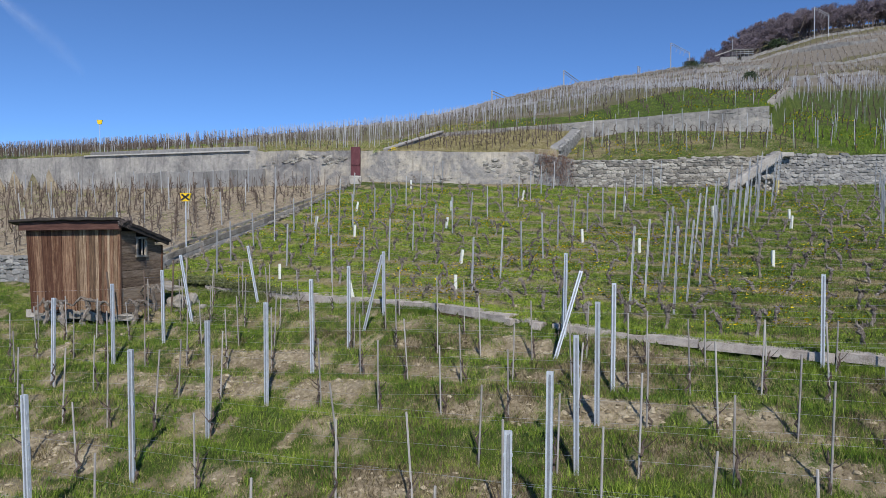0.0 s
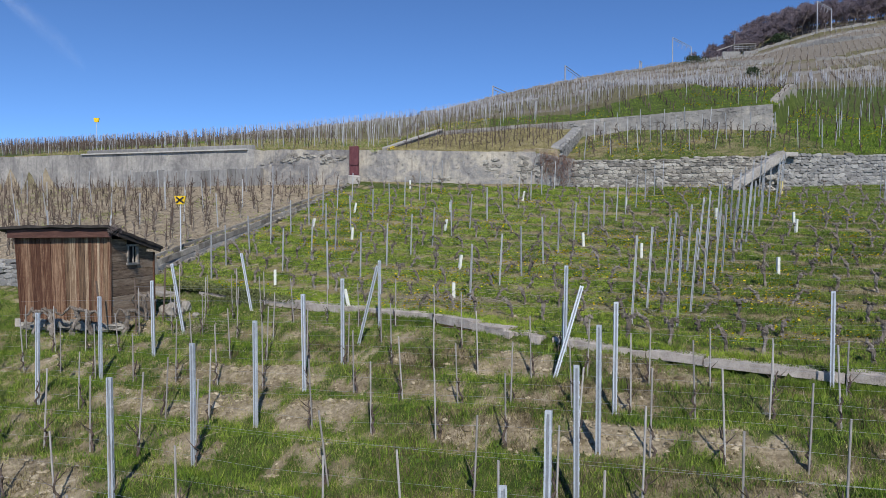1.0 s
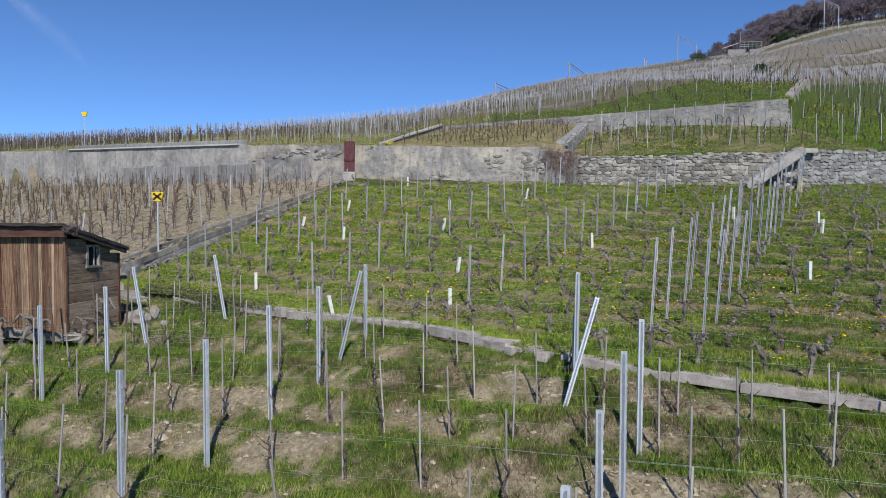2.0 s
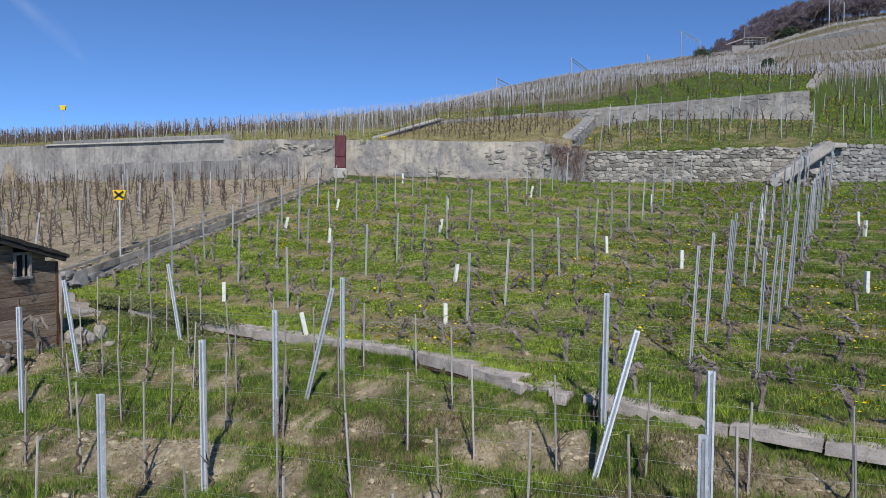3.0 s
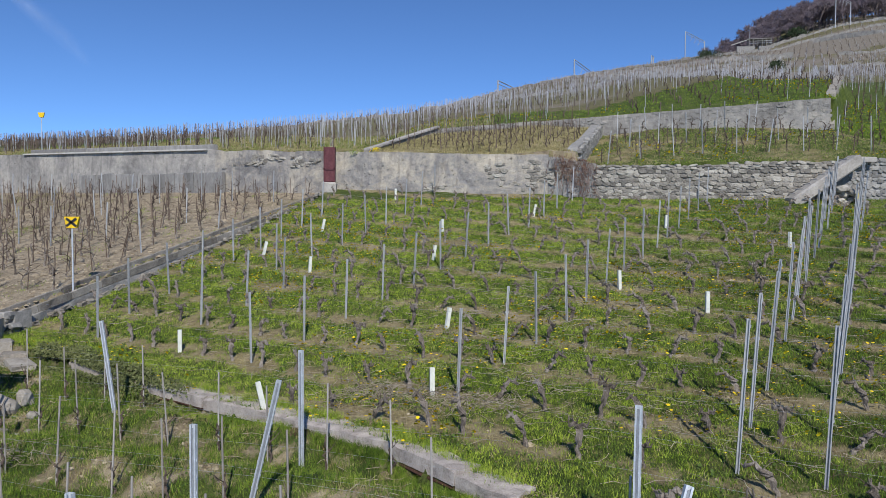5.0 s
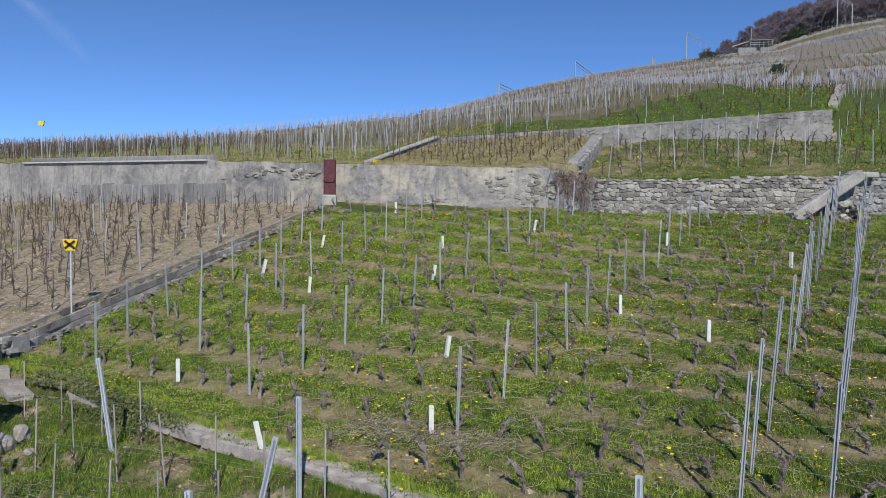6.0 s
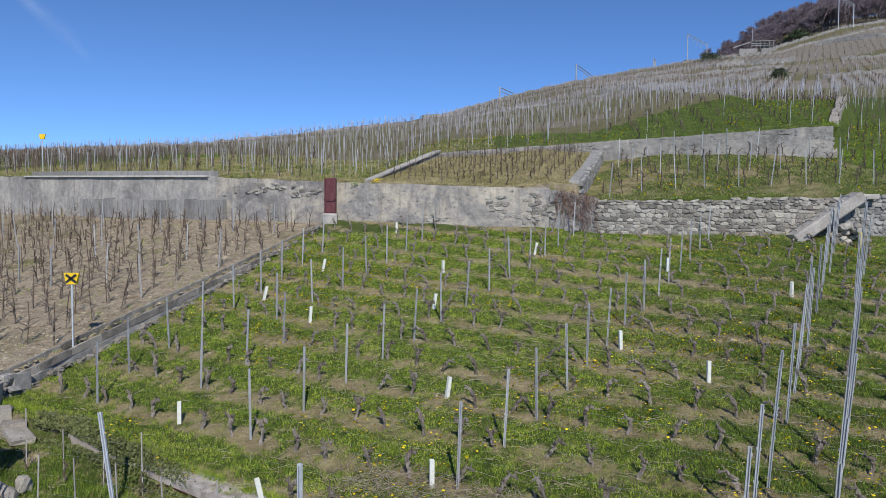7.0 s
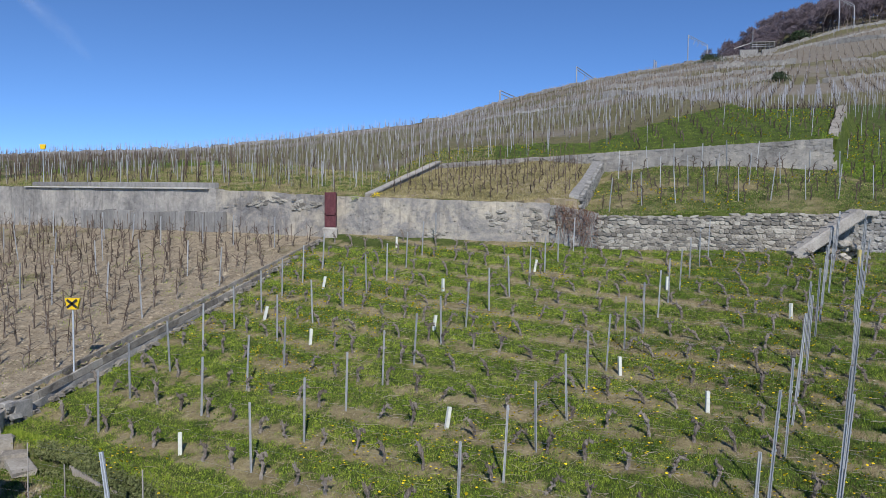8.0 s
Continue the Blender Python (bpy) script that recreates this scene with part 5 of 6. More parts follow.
ux, uy = scatter_rows((-62, 1.5), (41, 95), 58, 1.3, 1.0, lambda x, y: slope_keep(x, y) & ((y - y_wall(x)) < 28), 0.1)
half = rng.random(len(ux)) < np.interp(ux, [-30, -14, -4], [0.3, 0.55, 0.92])
thin = rng.random(len(ux)) < np.interp(ux, [-25, -4], [0.9, 0.4])
bulk("slope_posts", *stick_arrays(ux[half], uy[half], 1.25, 0.0105, 0.04), M_STEEL_FAR, "slim grey posts on the upper slope", "posts")
bulk("slope_stakes", *stick_arrays(ux[~half], uy[~half], 1.2, 0.0135, 0.05), M_STAKE_BROWN, "close-set weathered stakes on the upper slope", "stakes")
bulk("slope_vines", *bush_vine_arrays(ux[thin] + 0.08, uy[thin], 0.7, 0.55, 0.024, 4, 0.45), M_BARK_DARK, "dark pruned vines on the upper slope", "vines")
sx, sy = scatter_rows((-40, 0), (42, 62), 58, 2.3, 2.9, lambda x, y: slope_keep(x, y) & ((y - y_wall(x)) < 9), 0.3)
for i, (x, y) in enumerate(zip(sx, sy)):
    copy_thing(main_post, pose(x, y, ground_z(x, y), rng.normal(0, 4), rng.normal(0, 9 if i % 4 == 0 else 2), rng.uniform(0, 90)) @ Matrix.Diagonal((1, 1, 0.92, 1)))

# brown wedge
vx, vy = scatter_rows((-3, 9), (39, 49), 72, 0.80, 0.95, lambda x, y: (zone(x, y) == 4) & (x > x_diag(y) + 0.5) & (x < x_steps(y) - 0.7) & (y < np.interp(x, UP_X, UP_Y) - 0.5) & (y > y_wall(x) + 0.7), 0.06)
bulk("wedge_stakes", *stick_arrays(vx, vy, 1.2, 0.013, 0.03), M_STAKE_BROWN, "brown vine stakes on the dry wedge", "stakes")
bulk("wedge_vines", *bush_vine_arrays(vx, vy, 0.46, 1.2, 0.021, 7, 0.15), M_BARK_DARK, "small dark pruned vines on the dry wedge", "vines")

# green bench: trellised rows that climb the slope
wx, wy = scatter_rows((6, 21), (36.5, 48), -6, 1.55, 0.88, lambda x, y: (zone(x, y) == 5) & (x > x_steps(y) + 0.7) & (y < np.interp(x, UP_X, UP_Y) - 0.45) & (y > y_wall(x) + 0.75), 0.05)
bench_kinds = []
for k in range(5):
    r = np.random.default_rng(500 + k)
    g = Geo()
    p = [Vector((0, 0, -0.1))]
    for j in range(6):
        p.append(Vector((r.normal(0, 0.03), r.normal(0, 0.03), 0.13 * (j + 1))))
    g.tube(p, [0.03, 0.026, 0.024, 0.023, 0.026, 0.03, 0.02], 6, 0.3)
    v = tagged(new("bench_vine", g.mesh("bench_vine", M_BARK_DARK)), "dark pruned vine on the green terrace bench", "vine", "vines on the green bench")
    for j in range(5):
        g = Geo()
        a = r.uniform(0, 6.28)
        e = p[3 + j % 4]
        g.tube([e, e + Vector((0.13 * math.cos(a), 0.13 * math.sin(a), 0.07)), e + Vector((0.27 * math.cos(a), 0.27 * math.sin(a), 0.16 * r.random()))], [0.016, 0.012, 0.006], 5)
        part("arm", g, M_BARK_DARK, v)
    bench_kinds.append(v)
used = set()
for x, y in zip(wx, wy):
    k = int(rng.integers(5))
    m = pose(x, y, ground_z(x, y), rng.normal(0, 4), rng.normal(0, 4), rng.uniform(0, 360)) @ Matrix.Diagonal((0.95, 0.95, rng.uniform(0.75, 1.15), 1))
    if k in used:
        copy_thing(bench_kinds[k], m)
    else:
        bench_kinds[k].matrix_basis = m
        used.add(k)
tx, ty = scatter_rows((6, 21), (36.5, 48), 86, 1.38, 3.1, lambda x, y: (zone(x, y) == 5) & (x > x_steps(y) + 0.7) & (y < np.interp(x, UP_X, UP_Y) - 0.45) & (y > y_wall(x) + 0.6), 0.1)
for x, y in zip(tx, ty):
    copy_thing(main_post, pose(x, y, ground_z(x, y), rng.normal(0, 3), rng.normal(-2, 5), rng.uniform(0, 90)) @ Matrix.Diagonal((1, 1, 1.05, 1)))


# above the upper wall and right of it: green strip with trellised rows
def strip_keep(x, y):
    return (zone(x, y) == 3) & (x >= 1.5) & ((y - np.interp(x, UP_X, UP_Y)) > 0.6)


qx, qy = scatter_rows((1.5, 52), (36, 76), 82, 1.3, 1.1, lambda x, y: strip_keep(x, y) & (rng.random(len(x)) < np.where(x > 20.6, 0.8, np.where(x > 9, 0.9, 0.25))), 0.06)
bulk("strip_vines", *bush_vine_arrays(qx, qy, 0.5, 0.7, 0.028, 3, 0.32), M_BARK_DARK, "dark pruned vines on the green strip above the wall", "vines")
bulk("strip_posts", *stick_arrays(*scatter_rows((1.5, 52), (36, 76), 82, 1.15, 1.25, lambda x, y: strip_keep(x, y) & (((y - np.interp(x, UP_X, UP_Y)) > np.where(x > 20.6, 26, 11)) | (x < 7) | (rng.random(len(x)) < 0.2)), 0.15), 1.35, 0.0135, 0.05), M_STEEL_FAR, "grey steel posts on the green strip above the wall", "posts")

# the far hillside: thousands of grey posts
def far_keep(x, y):
    return (zone(x, y) == 6) & (y < np.interp(x, RIDGE_X, RIDGE_Y) + 1) & (np.abs(x) < 0.68 * y + 4)


hx, hy = scatter_rows((-62, 132), (50, 216), 64, 1.45, 1.0, far_keep, 0.25)
near_far = hy < 92
bulk("hillside_posts", *stick_arrays(hx[near_far], hy[near_far], 1.2, 0.0105, 0.04), M_STEEL_FAR, "countless grey vineyard posts on the hillside", "posts")
hx2, hy2 = hx[~near_far], hy[~near_far]
some = rng.random(len(hx2)) < np.where(hx2 > 74, 0.35, 0.5)
hx2, hy2 = hx2[some], hy2[some]
old = rng.random(len(hx2)) < 0.55
bulk("ridge_posts", *stick_arrays(hx2[~old], hy2[~old], 1.05, 0.014, 0.045), M_STEEL_FAR, "countless pale posts near the skyline", "posts")
bulk("hillside_stakes", *stick_arrays(hx2[old], hy2[old], 1.0, 0.016, 0.04), M_STAKE, "countless weathered stakes on the far hillside", "stakes")
bulk("hillside_vines", *bush_vine_arrays(hx[::2], hy[::2], 0.5, 0.7, 0.028, 2, 0.35), M_BARK_DARK, "dark pruned vines on the far hillside", "vines")


# far terrace walls, along the contour
def far_level(x, t):
    yr, yu = np.interp(x, RIDGE_X, RIDGE_Y), np.interp(x, UP_X, UP_Y)
    return float(yu + (yr - yu) * t)


for xa, xb, t0, t1, tall in ((18, 52, 0.50, 0.575, 1.9), (23, 64, 0.74, 0.665, 1.6), (3, 17, 0.62, 0.44, 0.5), (30, 60, 0.86, 0.84, 1.3), (57, 73, 0.81, 0.735, 3.2), (51, 70, 0.47, 0.475, 1.4), (93, 108, 0.90, 0.82, 3.0), (74, 122, 0.95, 0.90, 1.5), (80, 118, 0.70, 0.64, 1.8), (-4, 62, 0.985, 0.985, 1.2), (62, 126, 1.0, 1.0, 1.3), (-58, -8, 0.94, 0.90, 0.6)):
    pts = []
    for x in np.linspace(xa, xb, 24):
        t = t0 + (t1 - t0) * (x - xa) / (xb - xa) + 0.006 * math.sin(x * 0.35)
        y = far_level(x, t)
        z = ground_z(x, y)
        pts.append((x, y, z - 0.9, z + tall * (0.16 + 0.40 * float(fbm(x, t0 * 40, 0.5, 3, 66)))))
    thing("wall_far_hillside", wall_geo(pts, 0.8, 0.5, 0.12, 0.30, int(xa) + 40), M_STONE_PALE, "pale stone terrace wall on the far hillside", "terrace wall", kind="structure")

# stone steps at the end of the upper wall
st = [(float(x_end(y)), y, ground_z(float(x_end(y)) + 0.7, y) - 0.4, ground_z(float(x_end(y)) - 0.6, y) + 0.3) for y in np.linspace(44.55, 60.0, 16)]
thing("wall_end_of_terrace", wall_geo(st, 0.5, 0.3, 0.05, 0.06, 61), M_KERB, "rough stone end wall of the terrace with a stair beside it", "terrace wall", kind="structure")


# ---- grass ----
def blades(n, x_range, y_range, keep, h, spread, per, mat, name, label, wide=0.006, along=None):
    x, y = rng.uniform(*x_range, n), rng.uniform(*y_range, n)
    if along:
        y = along(x) + rng.uniform(*y_range, n)
    ok = keep(x, y)
    x, y = x[ok], y[ok]
    m = len(x)
    hs = h * rng.uniform(0.5, 1.4, m)
    X = (x[:, None] + rng.normal(0, spread, (m, per))).ravel()
    Y = (y[:, None] + rng.normal(0, spread, (m, per))).ravel()
    Z = height(X, Y) - 0.01
    H = (hs[:, None] * rng.uniform(0.5, 1.15, (m, per))).ravel()
    a = rng.uniform(0, math.pi, m * per)
    lx, ly = rng.normal(0, 0.38, m * per) * H, rng.normal(0, 0.38, m * per) * H
    w = wide * rng.uniform(0.6, 1.5, m * per)
    A = np.stack([X - np.cos(a) * w, Y - np.sin(a) * w, Z], -1)
    B = np.stack([X + np.cos(a) * w, Y + np.sin(a) * w, Z], -1)
    C = np.stack([X + lx, Y + ly, Z + H], -1)
    v = np.stack([A, B, C], 1).reshape(-1, 3)
    return bulk(name, v, np.arange(len(v)).reshape(-1, 3), mat, label, "grass")


def turf_in(zones, floor):
    return lambda x, y: np.isin(zone(x, y), zones) & (cover(x, y) + rng.normal(0, 0.12, len(x)) > floor)


def bare_in(zones):
    return lambda x, y: np.isin(zone(x, y), zones) & (np.abs(cover(x, y) - 0.42 + rng.normal(0, 0.2, len(x))) < 0.28)


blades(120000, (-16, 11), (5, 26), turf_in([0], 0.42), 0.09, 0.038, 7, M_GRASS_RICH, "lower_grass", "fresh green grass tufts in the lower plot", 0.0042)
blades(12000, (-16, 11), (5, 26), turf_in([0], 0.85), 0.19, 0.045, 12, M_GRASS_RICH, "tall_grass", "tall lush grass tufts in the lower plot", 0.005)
blades(120000, (-16, 11), (5, 26), bare_in([0]), 0.075, 0.05, 6, M_GRASS_DRY, "dry_lower_grass", "dry straw-coloured grass on bare soil", 0.0035)
# near right side: lusher grass, with lens falloff and shade put into its colour
def lush_dim_side(x, y):
    return x + 7 * (fbm(x, y, 0.35, 3, 44) - 0.5) + 0.25 * (24 - y) > 6


blades(170000, (-10, 13), (12, 38.5), lambda x, y: turf_in([1], 0.42)(x, y) & ~lush_dim_side(x, y), 0.06, 0.04, 6, M_GRASS, "meadow_grass", "short green grass between the old vines", 0.0055)
blades(90000, (1, 17), (12, 38.5), lambda x, y: turf_in([1], 0.42)(x, y) & lush_dim_side(x, y), 0.075, 0.04, 6, M_GRASS_RICH, "shaded_meadow_grass", "rich green grass between the old vines, darkened for the dimmer right side", 0.0055)
blades(40000, (-10, 17), (12, 38.5), turf_in([1], 0.82), 0.10, 0.06, 7, M_GRASS, "lush_meadow_grass", "lush bright grass between the rows", 0.005)
blades(75000, (-10, 17), (12, 38.5), lambda x, y: (zone(x, y) == 1) & (cover(x, y) < 0.7), 0.06, 0.045, 6, M_GRASS_DRY, "dry_meadow_grass", "dry grass and prunings under the old vines", 0.0042)
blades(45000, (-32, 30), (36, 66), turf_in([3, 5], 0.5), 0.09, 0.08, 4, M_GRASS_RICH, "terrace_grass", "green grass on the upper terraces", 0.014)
blades(14000, (4, 21), (36.5, 48.5), lambda x, y: (zone(x, y) == 5), 0.06, 0.08, 4, M_GRASS_DRY, "dry_bench_grass", "straw-coloured grass on the terrace bench", 0.012)
blades(22000, (-4, 9), (39, 49), lambda x, y: (zone(x, y) == 4), 0.09, 0.08, 4, M_GRASS_DRY, "dry_wedge_grass", "straw-coloured dead grass on the dry wedge", 0.012)
blades(26000, (-32, 3), (40, 60), lambda x, y: (zone(x, y) == 3), 0.12, 0.08, 4, M_GRASS_DRY, "dry_slope_grass", "dry grass on the upper slope", 0.013)
blades(60000, (-6, 12), (4, 16), lambda x, y: (zone(x, y) == 0) & (fbm(x, y, 0.9, 3, 71) + 0.03 * np.clip(x - 1, -3, 4) > 0.52), 0.10, 0.05, 5, M_GRASS_BROWN, "dead_lower_grass", "rusty dead grass among the green in the lower plot", 0.0042)
blades(36000, (4, 17), (12, 36), lambda x, y: (zone(x, y) == 1) & (fbm(x, y, 0.9, 3, 72) + 0.02 * np.clip(x - 6, -4, 6) + 0.03 * np.clip(22 - y, 0, 6) * (x > 3) > 0.56), 0.07, 0.05, 5, M_GRASS_BROWN, "dead_meadow_grass", "rusty dead grass among the old vines", 0.0045)
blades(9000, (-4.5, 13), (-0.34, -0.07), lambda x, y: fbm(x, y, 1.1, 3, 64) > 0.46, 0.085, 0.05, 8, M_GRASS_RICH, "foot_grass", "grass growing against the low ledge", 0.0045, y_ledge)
blades(5000, (-4.5, 13), (-0.34, -0.07), lambda x, y: fbm(x, y, 1.1, 3, 65) > 0.45, 0.07, 0.05, 7, M_GRASS_BROWN, "dead_foot_grass", "dead grass against the low ledge", 0.004, y_ledge)
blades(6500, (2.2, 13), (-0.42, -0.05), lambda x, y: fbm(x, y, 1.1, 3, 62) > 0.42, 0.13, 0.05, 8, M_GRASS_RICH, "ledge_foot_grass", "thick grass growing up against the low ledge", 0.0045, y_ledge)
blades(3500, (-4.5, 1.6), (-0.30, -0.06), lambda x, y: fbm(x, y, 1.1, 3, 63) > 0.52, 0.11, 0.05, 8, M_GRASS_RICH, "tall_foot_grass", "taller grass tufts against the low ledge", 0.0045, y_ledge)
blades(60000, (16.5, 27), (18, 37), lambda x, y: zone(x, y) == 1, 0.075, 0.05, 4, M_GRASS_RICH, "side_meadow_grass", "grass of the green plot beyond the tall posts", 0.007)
blades(16000, (16.5, 27), (18, 37), lambda x, y: zone(x, y) == 1, 0.075, 0.05, 4, M_GRASS_DRY, "dry_side_meadow", "dry grass of the green plot beyond the tall posts", 0.006)
blades(3500, (19.7, 27), (36.8, 46.5), lambda x, y: zone(x, y) == 3, 0.16, 0.08, 4, M_GRASS_RICH, "side_grass", "bright grass beside the upper terrace", 0.013)
blades(5000, (-13, 12), (0.30, 0.5), lambda x, y: fbm(x, y, 1.0, 3, 67) > 0.45, 0.14, 0.05, 7, M_GRASS, "ledge_grass", "grass tufts hanging over the low ledge", 0.0045, y_ledge)
blades(60000, (-13, 12), (5, 24), lambda x, y: np.abs(y - y_ledge(x) - 0.42 + rng.normal(0, 0.06, len(x))) < 0.07, 0.12, 0.05, 5, M_GRASS_DRY, "dry_ledge_grass", "dry grass along the low ledge", 0.004)
blades(9000, (-30, -5), (24, 51), lambda x, y: (zone(x, y) == 2) & (fbm(x, y, 0.6, 3, 83) > 0.6), 0.07, 0.07, 6, M_GRASS, "plot_weeds", "small green weeds on the bare plot", 0.008)
blades(5000, (-30, -5), (24, 51), turf_in([2], 0.35), 0.10, 0.06, 5, M_GRASS_DRY, "weeds", "sparse dry weeds on the bare plot", 0.009)


blades(36000, (-10, 17), (12, 38.5), lambda x, y: (zone(x, y) == 1) & ~lush_dim_side(x, y) & (fbm(x, y, 1.6, 3, 48) > 0.47), 0.055, 0.035, 6, M_GRASS_DRY, "meadow_straw", "straw lying among the green grass", 0.005)
blades(40000, (-16, 11), (5, 26), lambda x, y: (zone(x, y) == 0) & (fbm(x, y, 1.6, 3, 49) > 0.48), 0.08, 0.035, 6, M_GRASS_DRY, "lower_straw", "straw tufts among the lower grass", 0.0042)


# dandelions
def flowers(n, x_range, y_range, keep, size, lift):
    x, y = rng.uniform(*x_range, n), rng.uniform(*y_range, n)
    ok = keep(x, y)
    x, y = x[ok], y[ok]
    z = height(x, y) + lift * rng.uniform(0.5, 1.3, len(x))
    a = np.arange(6) * math.pi / 3
    s = size * rng.uniform(0.7, 1.3, len(x))
    tilt = rng.normal(0, 0.35, len(x))
    rim = np.stack([x[:, None] + s[:, None] * np.cos(a), y[:, None] + s[:, None] * np.sin(a), z[:, None] + s[:, None] * np.sin(a) * (tilt[:, None] - 0.5)], -1)
    v = np.concatenate([rim, np.stack([x, y, z + s * 0.5], -1)[:, None]], 1).reshape(-1, 3)
    b = np.arange(len(x))[:, None, None] * 7
    t = np.stack([np.broadcast_to(np.arange(6), (len(x), 6)), np.broadcast_to((np.arange(6) + 1) % 6, (len(x), 6)), np.full((len(x), 6), 6)], -1) + b
    return v, t.reshape(-1, 3)


fl = flowers(13000, (-9, 16), (14, 38), lambda x, y: (zone(x, y) == 1) & (fbm(x, y, 0.5, 3, 77) + 0.004 * x > 0.54 + rng.normal(0, 0.05, len(x))), 0.027, 0.12)
bulk("dandelions", *fl, M_FLOWER, "scattered yellow dandelions in the turf", "flowers")
fl = flowers(3800, (-4, 28), (37, 62), lambda x, y: np.isin(zone(x, y), [3, 5]) & (fbm(x, y, 0.4, 3, 78) + 0.06 * (x > 20) > 0.58), 0.04, 0.14)
bulk("terrace_dandelions", *fl, M_FLOWER, "yellow dandelions on the upper terrace", "flowers")


# ---- soil clods and stones on the bare patches ----
def lumps(n, x_range, y_range, keep, size, flat=0.6):
    x, y = rng.uniform(*x_range, n), rng.uniform(*y_range, n)
    ok = keep(x, y)
    x, y = x[ok], y[ok]
    m = len(x)
    base = np.array([(1, 0, 0), (0, 1, 0), (-1, 0, 0), (0, -1, 0), (0, 0, 1), (0.6, 0.6, 0.5), (-0.6, 0.6, 0.5), (-0.6, -0.6, 0.5), (0.6, -0.6, 0.5)], float)
    tri = np.array([(0, 5, 8), (1, 6, 5), (2, 7, 6), (3, 8, 7), (5, 4, 8), (6, 4, 5), (7, 4, 6), (8, 4, 7), (0, 1, 5), (1, 2, 6), (2, 3, 7), (3, 0, 8)])
    s = size * rng.lognormal(0, 0.42, m)
    a = rng.uniform(0, 6.28, m)
    p = base[None] * (1 + rng.normal(0, 0.2, (m, 9, 1))) * s[:, None, None] * np.array([1.25, 0.9, flat])
    c, sn = np.cos(a)[:, None], np.sin(a)[:, None]
    q = np.stack([p[..., 0] * c - p[..., 1] * sn, p[..., 0] * sn + p[..., 1] * c, p[..., 2]], -1)
    q += np.stack([x, y, height(x, y) - 0.2 * s], -1)[:, None]
    return q.reshape(-1, 3), (tri[None] + 9 * np.arange(m)[:, None, None]).reshape(-1, 3)


M_CLOD = mottled("sandy_clod", SANDY[0], SANDY[1], SANDY[2], 6, 0.95, random_by="island", spread=0.35)
M_CLOD_BROWN = mottled("brown_clod", BROWN[0], BROWN[1], BROWN[2], 6, 0.95, random_by="island", spread=0.35)
bulk("soil_clods", *lumps(42000, (-11, 11), (5, 22), lambda x, y: (zone(x, y) == 0) & (cover(x, y) < 0.36), 0.028), M_CLOD, "loose sandy clods on bare soil", "soil")
bulk("plot_clods", *lumps(16000, (-26, -5), (24, 44), lambda x, y: (zone(x, y) == 2), 0.04), M_CLOD_BROWN, "loose brown clods on the bare plot", "soil")
bulk("ledge_crumbs", *lumps(60000, (-4, 12), (5, 22), lambda x, y: np.abs(y - y_ledge(x) - 0.42) < 0.12, 0.022), M_CLOD, "crumbled stone and soil along the low ledge", "soil")
bulk("turf_stones", *lumps(5000, (-9, 14), (13, 37), lambda x, y: (zone(x, y) == 1) & (cover(x, y) < 0.4), 0.03), M_CLOD, "small clods and stones under the old vines", "soil")

# ---- cut prunings and twigs ----
def twig_arrays(n, cx, cy, sx, sy, length, r=0.004, lift=0.12):
    x, y = rng.normal(cx, sx, n), rng.normal(cy, sy, n)
    z = height(x, y)
    a = rng.uniform(0, 6.28, n)
    L = length * rng.uniform(0.4, 1.2, n)
    f = np.linspace(-0.5, 0.5, 4)
    P = np.stack([x[:, None] + np.cos(a)[:, None] * L[:, None] * f + rng.normal(0, 0.02, (n, 4)), y[:, None] + np.sin(a)[:, None] * L[:, None] * f + rng.normal(0, 0.02, (n, 4)), z[:, None] + lift * rng.random((n, 4)) + 0.01], -1)
    return limb_arrays(P, np.full((n, 4), r), 3)


heaps = [twig_arrays(230, -0.3, 19.6, 0.6, 0.35, 0.5), twig_arrays(150, 1.0, 19.0, 0.5, 0.3, 0.45), twig_arrays(110, -5.7, 17.6, 0.3, 0.18, 0.45, 0.004, 0.12), twig_arrays(70, 3.0, 19.6, 0.7, 0.5, 0.5, 0.003, 0.08), twig_arrays(110, 5.0, 18.3, 1.4, 0.7, 0.5, 0.003, 0.08), twig_arrays(2600, 3.0, 25.0, 5.0, 5.0, 0.45, 0.0045, 0.07), twig_arrays(700, -12.0, 32.0, 4.0, 5.0, 0.5, 0.006, 0.08)]
bulk("vine_prunings", *joined(heaps), M_PRUNINGS, "grey-brown cut vine prunings lying in heaps", "prunings")


# ---- leaves: ivy on the ledge and dry creeper on the wall corner ----
def leaf_arrays(x, y, z, size):
    n = len(x)
    nrm = rng.normal(0, 1, (n, 3)) + np.array([0, -0.8, 0.9])
    nrm /= np.linalg.norm(nrm, axis=1)[:, None]
    u = np.cross(nrm, np.array([0.2, 0.3, 1.0]))
    u /= np.linalg.norm(u, axis=1)[:, None]
    w = np.cross(nrm, u)
    s = (size * rng.uniform(0.6, 1.4, n))[:, None]
    c = np.stack([x, y, z], -1)
    v = np.stack([c - w * s, c + u * s * 0.8, c + w * s, c - u * s * 0.8], 1).reshape(-1, 3)
    return v, np.arange(4 * n).reshape(-1, 4)


